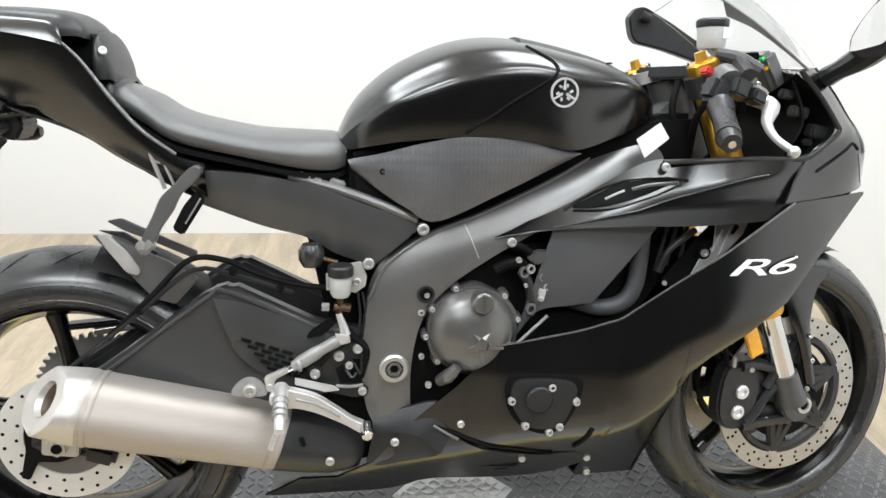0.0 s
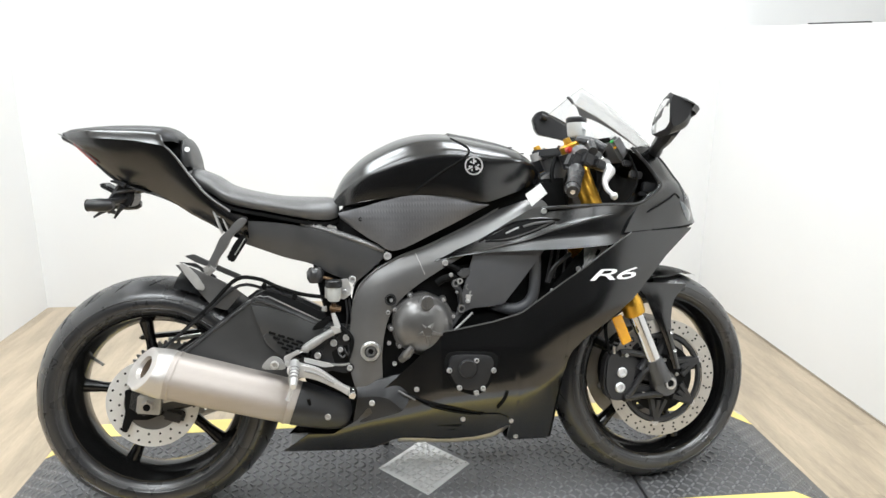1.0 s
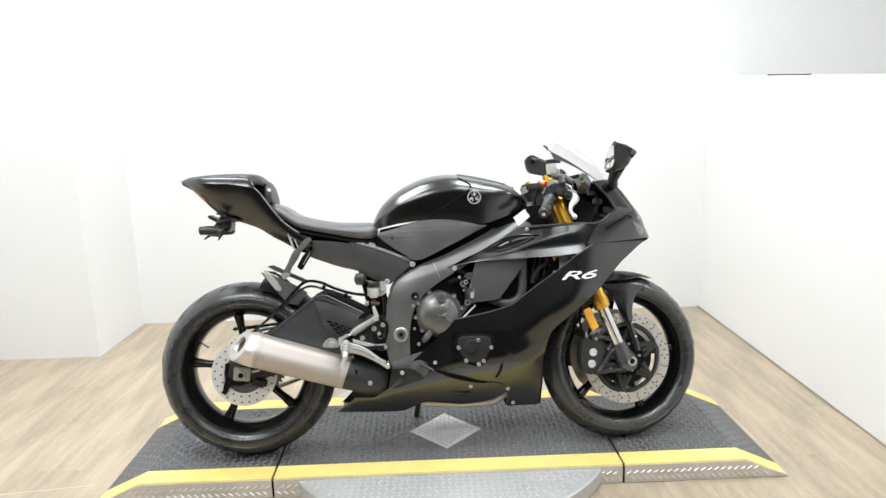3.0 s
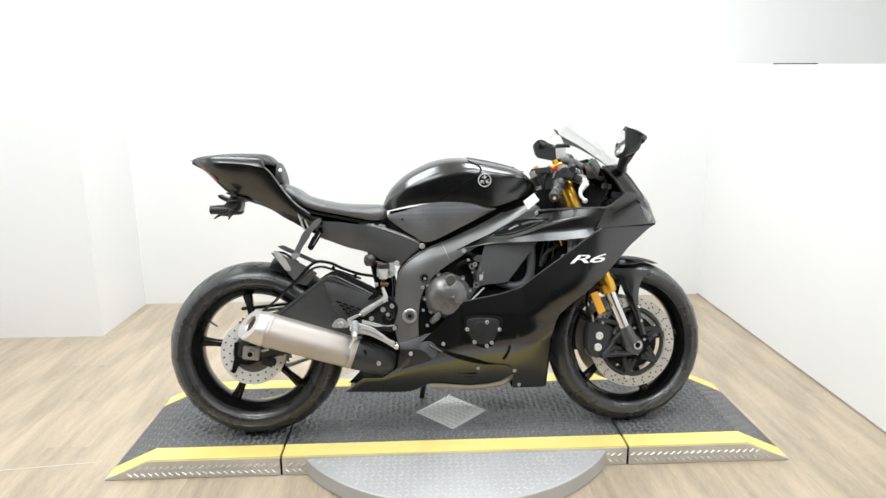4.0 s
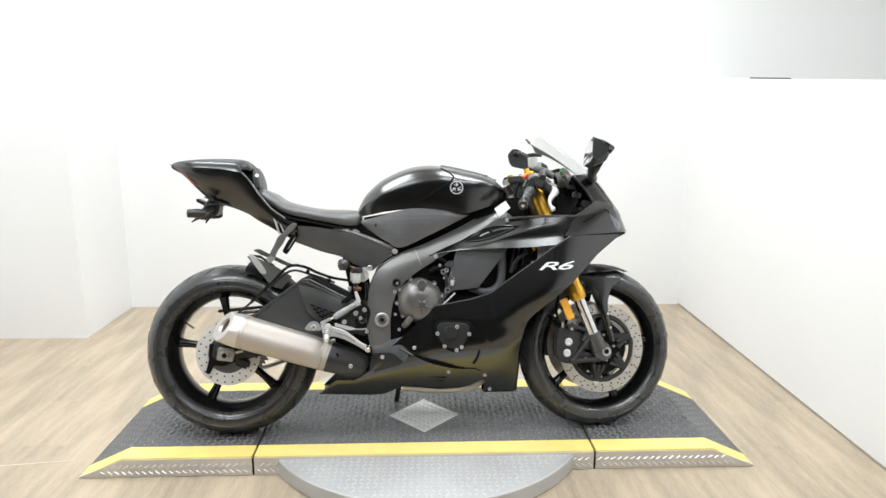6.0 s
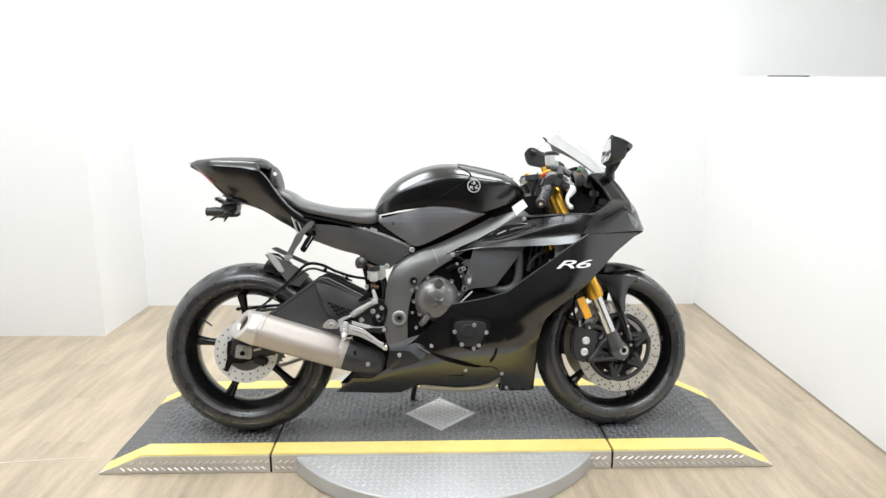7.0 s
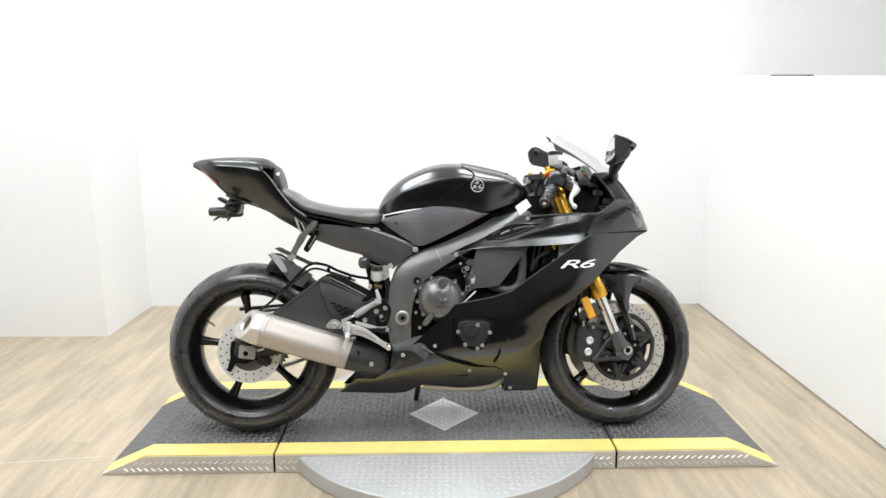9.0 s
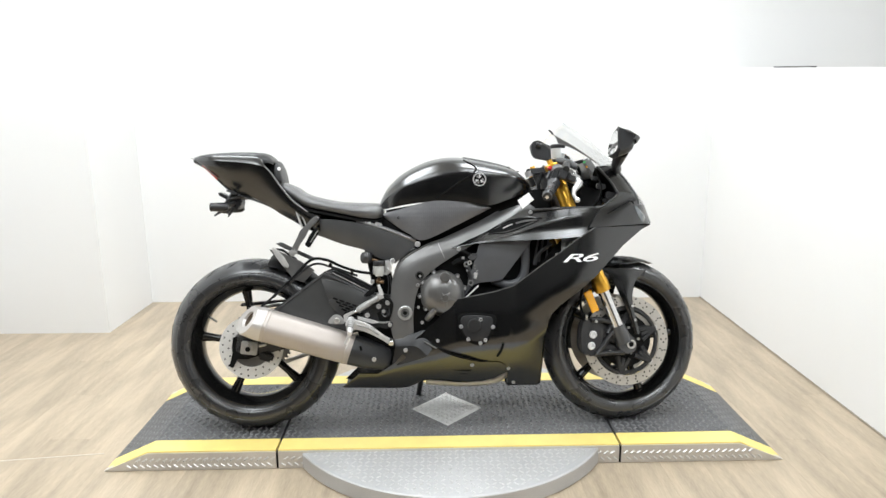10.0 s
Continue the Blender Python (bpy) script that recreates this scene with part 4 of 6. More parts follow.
part("cowl_core", prism([(-0.70, 0.985), (-0.60, 0.985), (-0.582, 0.95), (-0.57, 0.87), (-0.60, 0.88), (-0.66, 0.93)], -0.055, 0.055), M_DARK, cowl)
part("cowl_hump", loft([section(x, t, w, l, 0.96) for x, t, w, l in ((-0.592, 0.982, 0.078, 0.915), (-0.586, 0.987, 0.085, 0.912), (-0.577, 0.972, 0.083, 0.912), (-0.570, 0.948, 0.075, 0.912), (-0.566, 0.928, 0.064, 0.908))], 18, 25, caps=True), M_PLASTIC, cowl, smooth=50)
part("cowl_front", loft([section(x, t, w, l, 0.98) for x, t, w, l in ((-0.585, 0.915, 0.07, 0.872), (-0.577, 0.926, 0.07, 0.868), (-0.569, 0.918, 0.068, 0.866), (-0.556, 0.893, 0.058, 0.86))], 14, 21, caps=True), M_PLASTIC, cowl, smooth=50)
part("seat_lock", moved(bolt(0, 0, 0, 0.0075, 0.003), Matrix.Translation((-0.574, -0.0825, 0.955)) @ pose(0, 0, 0, -12, 0, 15)), M_ALU, cowl, "pale seat lock")
part("under_tail", loft([[(x, -w, z), (x, 0, z - 0.006), (x, w, z)] for x, z, w in ((-0.895, 0.995, 0.01), (-0.843, 0.964, 0.033), (-0.8, 0.92, 0.043), (-0.745, 0.875, 0.05), (-0.627, 0.83, 0.06), (-0.495, 0.752, 0.08), (-0.43, 0.72, 0.086))], 30, 9, 0.004), M_PLASTIC, bike)

# licence bracket with indicators
bracket = part("tail_bracket", merge(tube([(-0.69, 0, 0.868), (-0.74, 0, 0.855), (-0.785, 0, 0.83), (-0.80, 0, 0.80)], [0.018, 0.012, 0.014, 0.006], 8),
                                     box((-0.785, 0, 0.86), (0.05, 0.06, 0.012), 0.004, pose(0, 0, 0, 0, 30, 0)), tube([(-0.765, -0.09, 0.825), (-0.765, 0.09, 0.825)], 0.007, 8)), M_PLASTIC, bike, "black short tail bracket")
for side in (-1, 1):
    cx, cz = -0.783 if side < 0 else -0.778, 0.8215 if side < 0 else 0.817
    body = [[(cx + u, side * 0.10 + w * math.cos(q), cz + 0.8 * h * math.sin(q)) for q in [2 * math.pi * k / 12 for k in range(12)]] for u, w, h in ((-0.033, 0.010, 0.010), (-0.029, 0.017, 0.018), (0.0, 0.021, 0.021), (0.022, 0.019, 0.019), (0.032, 0.010, 0.011))]
    lamp = part("indicator", grid_mesh(body, close_v=True, caps=True), M_PLASTIC, bracket, "small black indicator with a smoked lens", 40)
    part("indicator_lens", moved(lathe([(0, -0.004), (0.012, -0.003), (0.0155, 0.0), (0.0155, 0.003), (0, 0.003)], 16, closed=False), Matrix.Translation((cx - 0.030, side * 0.10, cz)) @ pose(0, 0, 0, 0, 0, -90)), M_DARK, lamp)
    part("indicator_stalk", tube([(cx + 0.012, side * 0.088, cz + 0.006), (-0.752, side * 0.05, 0.832), (-0.745, side * 0.012, 0.840)], [0.010, 0.0075, 0.011], 8), M_PLASTIC, lamp)
part("plate_holder", prism([(-0.772, 0.862), (-0.728, 0.872), (-0.722, 0.835), (-0.735, 0.812), (-0.752, 0.815), (-0.770, 0.838)], -0.032, 0.032, 0.004), M_PLASTIC, bracket)
for x0, z0, x1, z1 in ((-0.775, 0.812, -0.814, 0.790), (-0.742, 0.818, -0.765, 0.786), (-0.735, 0.868, -0.768, 0.880)):
    part("holder_fin", tube([(x0, -0.06, z0), ((x0 + x1) / 2, -0.06, (z0 + z1) / 2 + 0.002), (x1, -0.06, z1)], [0.007, 0.005, 0.0025], 6), M_PLASTIC, bracket)
for p, q in (((-0.70, -0.03, 0.862), (-0.765, -0.05, 0.85)), ((-0.75, -0.045, 0.872), (-0.775, -0.05, 0.835)), ((-0.72, -0.02, 0.858), (-0.79, -0.03, 0.80)), ((-0.80, -0.05, 0.815), (-0.765, -0.05, 0.80))):
    part("bracket_strut", rod(p, q, 0.006, 0.005, 8), M_PLASTIC, bracket)
part("bracket_clip", box((-0.79, -0.02, 0.868), (0.02, 0.012, 0.008), 0.002), M_ALU, bracket)

# passenger peg hanger and rear details
part("peg_hanger", prism(smooth_outline([(-0.440, 0.785), (-0.430, 0.776), (-0.445, 0.757), (-0.466, 0.738), (-0.479, 0.713), (-0.50, 0.684), (-0.514, 0.655), (-0.532, 0.653), (-0.527, 0.674), (-0.51, 0.706), (-0.496, 0.735), (-0.475, 0.755), (-0.457, 0.775)], 52), -0.116, -0.134, 0.005, 3), M_FRAME, bike, "grey passenger peg hanger", 45)
part("hanger_strap", merge(tube([(-0.516, -0.105, 0.812), (-0.493, -0.11, 0.745)], 0.0035, 6, 2, False), tube([(-0.502, -0.105, 0.81), (-0.478, -0.11, 0.75)], 0.0025, 6, 2, False), tube([(-0.508, -0.106, 0.79), (-0.497, -0.107, 0.786)], 0.0025, 6, 2, False)), M_ALU, bike)
part("passenger_peg", merge(prism([(-0.443, 0.745), (-0.432, 0.727), (-0.468, 0.672), (-0.484, 0.683), (-0.464, 0.720)], -0.108, -0.128, 0.003), box((-0.463, -0.118, 0.698), (0.006, 0.026, 0.022), 0.002, pose(0, 0, 0, 0, 35, 0))), M_DARK, bike, "black folded passenger peg")
part("peg_edge", rod((-0.436, -0.129, 0.733), (-0.462, -0.129, 0.692), 0.0015, segs=6), M_GREY, bike)
part("peg_tip", merge(box((-0.523, -0.130, 0.657), (0.03, 0.016, 0.02), 0.004, pose(0, 0, 0, 0, -40, 0)), rod((-0.53, -0.125, 0.66), (-0.53, -0.142, 0.66), 0.007, segs=10)), M_GREY, bike)
part("hugger_wing", prism([(-0.616, 0.668), (-0.579, 0.660), (-0.503, 0.622), (-0.455, 0.590), (-0.495, 0.546), (-0.530, 0.557), (-0.575, 0.615)], -0.086, -0.093, 0.002), M_FRAME, hugger, "grey hugger side wing")
part("hugger_blade", prism([(-0.606, 0.668), (-0.592, 0.673), (-0.562, 0.640), (-0.545, 0.610), (-0.548, 0.600), (-0.566, 0.605), (-0.590, 0.640)], -0.094, -0.101, 0.002), M_CAST, hugger, "pale hugger edge plate")
part("hugger_plate", prism([(-0.595, 0.688), (-0.573, 0.692), (-0.50, 0.655), (-0.456, 0.634), (-0.462, 0.622), (-0.531, 0.655), (-0.57, 0.672)], -0.072, -0.082, 0.002), M_TRIM, hugger)
part("brake_hose", tube([(-0.60, -0.118, 0.50), (-0.53, -0.12, 0.565), (-0.465, -0.115, 0.628), (-0.41, -0.115, 0.628), (-0.36, -0.115, 0.605), (-0.30, -0.118, 0.585), (-0.235, -0.12, 0.575)], 0.0050, 8), M_DARK, bike, "black brake hose")
part("abs_cable", tube([(-0.67, -0.116, 0.445), (-0.55, -0.122, 0.54), (-0.46, -0.12, 0.612), (-0.39, -0.12, 0.602), (-0.30, -0.121, 0.57)], 0.004, 6), M_PLASTIC, bike)
for x, z in ((-0.545, 0.548), (-0.395, 0.61), (-0.32, 0.58)):
    part("hose_clip", box((x, -0.122, z), (0.012, 0.012, 0.016), 0.003), M_DARK, bike)

# rear brake master cylinder, reservoir and foot controls
plate = part("heel_plate", prism([(-0.312, 0.398), (-0.285, 0.428), (-0.256, 0.445), (-0.232, 0.470), (-0.196, 0.492), (-0.176, 0.478), (-0.176, 0.384), (-0.20, 0.378), (-0.25, 0.392)], -0.126, -0.136, 0.003), M_PLASTIC, bike, "black footrest plate")
part("plate_window", prism([(-0.232, 0.436), (-0.205, 0.452), (-0.188, 0.452), (-0.188, 0.408), (-0.225, 0.408)], -0.1355, -0.1372), M_DARK, plate)
part("plate_rib", tube([(-0.232, -0.137, 0.404), (-0.208, -0.138, 0.402), (-0.186, -0.137, 0.404)], 0.003, 6), M_GREY, plate)
part("reservoir_bracket", merge(prism([(-0.204, 0.623), (-0.186, 0.625), (-0.177, 0.600), (-0.179, 0.583), (-0.196, 0.571), (-0.206, 0.574), (-0.202, 0.597)], -0.133, -0.137, 0.001), box((-0.222, -0.129, 0.590), (0.045, 0.003, 0.03), 0.001)), M_CAST, bike, "bright reservoir bracket")
cup = part("rear_reservoir", moved(lathe([(0, -0.036), (0.013, -0.036), (0.0165, -0.030), (0.0185, 0.0), (0, 0.0)], 20, closed=False), Matrix.Translation((-0.221, -0.15, 0.606)) @ pose(0, 0, 0, 90, 0, 0)), M_RESERVOIR, bike, "cloudy white rear brake fluid reservoir")
part("fluid_cap", moved(lathe([(0, 0.0), (0.0205, 0.0), (0.0212, 0.004), (0.0212, 0.015), (0.019, 0.018), (0, 0.018)], 24, closed=False), Matrix.Translation((-0.220, -0.15, 0.606)) @ pose(0, 0, 0, 90, 0, 0)), M_PLASTIC, cup, "black reservoir cap")
part("rubber_bellows", moved(lathe([(0, -0.020), (0.015, -0.018), (0.0215, -0.006), (0.0215, 0.009), (0.015, 0.020), (0, 0.023)], 16, closed=False), Matrix.Translation((-0.268, -0.115, 0.632)) @ pose(0, 0, 0, 90, 0, 0)), M_RUBBER, bike, "black rubber cap")
part("bellows_pin", rod((-0.25, -0.118, 0.628), (-0.224, -0.125, 0.622), 0.004, segs=8), M_COPPER, bike)
master = part("rear_master_cylinder", tube([(-0.303, -0.15, 0.449), (-0.297, -0.15, 0.452), (-0.262, -0.15, 0.473), (-0.260, -0.15, 0.4745), (-0.226, -0.15, 0.493), (-0.212, -0.15, 0.498)], [0.0085, 0.0115, 0.0115, 0.0095, 0.0105, 0.008], 14), M_GREY, bike, "grey rear brake master cylinder")
part("cylinder_neck", tube([(-0.225, -0.15, 0.540), (-0.219, -0.15, 0.522), (-0.214, -0.15, 0.502)], [0.005, 0.007, 0.0085], 10), M_CAST, master)
part("cylinder_flange", prism([(-0.232, 0.509), (-0.208, 0.504), (-0.206, 0.492), (-0.222, 0.488)], -0.156, -0.161, 0.001), M_CAST, master)
part("cylinder_ring", moved(lathe([(0.009, 0), (0.0128, 0), (0.0128, 0.006), (0.009, 0.006)], 18), Matrix.Translation((-0.294, -0.15, 0.4535)) @ pose(0, 0, 0, 0, -30, -90)), M_GREY, master)
part("cylinder_arm", prism([(-0.280, 0.495), (-0.272, 0.509), (-0.238, 0.533), (-0.226, 0.524), (-0.252, 0.500)], -0.136, -0.146, 0.003), M_DARK, bike)
part("push_rod", rod((-0.338, -0.152, 0.432), (-0.302, -0.151, 0.449), 0.0045, 0.0055, 8), M_CHROME, master)
part("clevis", merge(prism([(-0.350, 0.434), (-0.340, 0.439), (-0.312, 0.451), (-0.308, 0.443), (-0.332, 0.430), (-0.336, 0.408), (-0.346, 0.410)], -0.148, -0.160, 0.002), rod((-0.341, -0.146, 0.418), (-0.341, -0.164, 0.418), 0.006, segs=10)), M_CAST, master)
pedal = part("brake_pedal", prism(smooth_outline([(-0.342, 0.405), (-0.326, 0.422), (-0.302, 0.418), (-0.265, 0.405), (-0.234, 0.383), (-0.205, 0.360), (-0.186, 0.350), (-0.178, 0.336), (-0.190, 0.331), (-0.220, 0.350), (-0.266, 0.374), (-0.303, 0.385), (-0.326, 0.384)], 60), -0.160, -0.177, 0.004, 3), M_CAST, bike, "bright cast brake pedal", 60)
part("pedal_boss", moved(lathe([(0, -0.006), (0.011, -0.006), (0.015, -0.002), (0.015, 0.014), (0, 0.014)], 20, closed=False), Matrix.Translation((-0.326, -0.178, 0.404))), M_CAST, pedal)
part("pedal_groove", tube([(-0.298, -0.1775, 0.402), (-0.262, -0.1775, 0.390), (-0.226, -0.1775, 0.366)], 0.0028, 6), M_GREY, pedal)
part("pedal_tip", merge(rod((-0.185, -0.165, 0.343), (-0.181, -0.200, 0.338), 0.0095, segs=12, bevel=0.002), rod((-0.178, -0.172, 0.352), (-0.176, -0.176, 0.325), 0.003, segs=6)), M_CHROME, pedal)
part("heel_guard", prism([(-0.300, 0.430), (-0.236, 0.412), (-0.226, 0.404), (-0.25, 0.402), (-0.30, 0.418)], -0.150, -0.156, 0.001), M_CAST, bike)
part("footpeg", tube([(-0.322, -0.165, 0.420), (-0.321, -0.20, 0.408), (-0.320, -0.235, 0.392), (-0.320, -0.250, 0.384)], [0.012, 0.0115, 0.0105, 0.008], 12), M_CAST, bike, "ribbed metal rider footpeg")
for k in range(4):
    part("peg_ridge", moved(lathe([(0.0105, 0), (0.0132, 0.001), (0.0132, 0.003), (0.0105, 0.004)], 14), Matrix.Translation((-0.321, -0.196 - 0.011 * k, 0.409 - 0.0045 * k)) @ pose(0, 0, 0, 22, 0, 0)), M_GREY, bike)
part("peg_feeler", rod((-0.320, -0.235, 0.388), (-0.336, -0.236, 0.347), 0.0045, 0.0055, 8), M_CAST, bike)
for x, z, r in ((-0.267, 0.430, 0.0100), (-0.226, 0.461, 0.0105), (-0.194, 0.473, 0.0100), (-0.209, 0.443, 0.0075), (-0.187, 0.394, 0.0085)):
    part("plate_boss", rod((x, -0.134, z), (x, -0.139, z), r * 1.35, segs=16), M_PLASTIC, plate)
    part("plate_bolt", bolt(x, -0.139, z, r, 0.007), M_BOLT, plate)
for x, y, z, r in ((-0.194, -0.137, 0.591, 0.008), (-0.174, -0.137, 0.622, 0.011), (-0.085, -0.142, 0.455, 0.006), (-0.086, -0.142, 0.535, 0.007), (-0.072, -0.14, 0.40, 0.007)):
    part("frame_screw", bolt(x, y, z, r, 0.007), M_BOLT, bike)
part("wire_bundle", tube([(-0.215, -0.135, 0.56), (-0.225, -0.145, 0.53), (-0.205, -0.14, 0.50), (-0.18, -0.142, 0.47), (-0.19, -0.14, 0.42)], 0.006, 8), M_DARK, bike)
for pts in ([(-0.192, -0.13, 0.57), (-0.189, -0.136, 0.53), (-0.194, -0.135, 0.49)], [(-0.184, -0.13, 0.57), (-0.180, -0.135, 0.53), (-0.183, -0.135, 0.49)], [(-0.20, -0.143, 0.447), (-0.19, -0.148, 0.43), (-0.188, -0.145, 0.455)], [(-0.215, -0.143, 0.437), (-0.205, -0.149, 0.424), (-0.197, -0.146, 0.43)]):
    part("thin_cable", tube(pts, 0.0024, 6), M_PLASTIC, bike)
part("hose_fitting", merge(rod((-0.232, -0.145, 0.553), (-0.205, -0.146, 0.548), 0.0075, segs=8), rod((-0.222, -0.146, 0.565), (-0.224, -0.146, 0.54), 0.0065, segs=8)), M_COPPER, bike)
part("fitting_nut", rod((-0.252, -0.142, 0.550), (-0.240, -0.143, 0.550), 0.0075, segs=6), M_GREY, bike)
part("lower_bracket", prism([(-0.315, 0.405), (-0.165, 0.41), (-0.155, 0.27), (-0.24, 0.285), (-0.30, 0.345)], -0.088, -0.10, 0.003), M_DARK, bike)
part("shock", tube([(-0.25, 0, 0.70), (-0.2, 0, 0.45)], 0.04, 12), M_DARK, bike)

# side stand
part("side_stand", tube([(-0.05, 0.11, 0.24), (-0.075, 0.20, 0.12), (-0.10, 0.275, -0.035)], [0.014, 0.011, 0.011], 10), M_PLASTIC, bike, "black side stand, folded out")
part("stand_foot", box((-0.105, 0.285, -0.043), (0.07, 0.05, 0.008), 0.003, pose(0, 0, 0, 9, 0, 0)), M_PLASTIC, bike)

# fairing
UPPER_TOP = [(0.045, 0.672), (0.147, 0.715), (0.235, 0.765), (0.297, 0.795), (0.36, 0.797), (0.444, 0.800), (0.52, 0.800), (0.57, 0.81)]
UPPER_LOW = [(0.035, 0.664), (0.12, 0.680), (0.205, 0.687), (0.29, 0.690), (0.362, 0.692), (0.45, 0.698), (0.53, 0.708), (0.60, 0.725)]
EDGE_X = [-0.369, -0.332, -0.300, -0.234, -0.172, -0.13, -0.03, 0.045, 0.10, 0.181, 0.250, 0.339, 0.407, 0.466, 0.53, 0.64, 0.737]
EDGE_Z = [0.158, 0.190, 0.220, 0.218, 0.262, 0.315, 0.405, 0.486, 0.497, 0.512, 0.533, 0.600, 0.648, 0.692, 0.731, 0.732, 0.732]
EDGE_W = [0.07, 0.10, 0.122, 0.124, 0.145, 0.155, 0.17, 0.188, 0.193, 0.198, 0.203, 0.218, 0.230, 0.230, 0.218, 0.172, 0.120]
FRONT_X = [0.360, 0.3605, 0.371, 0.414, 0.480, 0.524, 0.568, 0.605, 0.642, 0.69, 0.738]
FRONT_Z = [0.143, 0.350, 0.42, 0.469, 0.518, 0.555, 0.596, 0.63, 0.664, 0.70, 0.730]
UNDER_X = [-0.369, -0.266, -0.155, -0.12, -0.085, -0.06, -0.02, 0.045, 0.10, 0.145, 0.188, 0.228, 0.238, 0.241, 0.30, 0.3605]
UNDER_Z = [0.153, 0.148, 0.147, 0.155, 0.174, 0.181, 0.183, 0.172, 0.165, 0.167, 0.178, 0.205, 0.207, 0.146, 0.144, 0.143]


def under(x):
    """The lower outline of the fairing."""
    return float(np.interp(x, UNDER_X, UNDER_Z)) if x <= 0.3605 else float(np.interp(x, FRONT_X, FRONT_Z))


def seam_z(x):
    """The joint between belly pan and side fairing."""
    top, low = float(np.interp(x, EDGE_X, EDGE_Z)), under(x)
    z = float(np.interp(x, [-0.155, -0.06, 0.014, 0.09, 0.14, 0.20, 0.232, 0.241], [0.345, 0.335, 0.300, 0.275, 0.258, 0.255, 0.235, 0.10]))
    return min(top - 0.004, max(low + 0.003, z))


def side_width(x, z):
    """Half-width of the side fairing, leaning out down to a ridge."""
    top, edge = float(np.interp(x, EDGE_X, EDGE_Z)), float(np.interp(x, EDGE_X, EDGE_W))
    k = max(0.0, min(1.0, (x + 0.20) / 0.24))
    k = k * k * (3 - 2 * k)
    fold = 0.440 + 0.5 * max(0.0, x - 0.28)
    w = edge + k * 0.15 * max(0.0, top - max(z, fold))
    if z < fold:
        w += k * 0.06 * (fold - z)
    return w


def wide(x, z):
    """Half-width of the fairing at a place on its side: below the ridge it tucks in steeply."""
    w = side_width(x, z)
    tuck = 0.218 - 0.85 * (0.335 - z)
    w, d = min(w, tuck), abs(w - tuck)
    if d < 0.024:
        w -= (0.024 - d) ** 2 / 0.096
    if z < seam_z(x):
        w += 0.003
    if x > 0.2:
        nose = float(np.interp(z, FRONT_Z, FRONT_X))
        g = max(0.0, 1.0 - (nose - x) / 0.125)
        w -= 0.048 * g * g * max(0.0, min(1.0, (0.60 - z) / 0.22)) * max(0.0, min(1.0, (z - 0.14) / 0.2))
    return max(0.03, w)


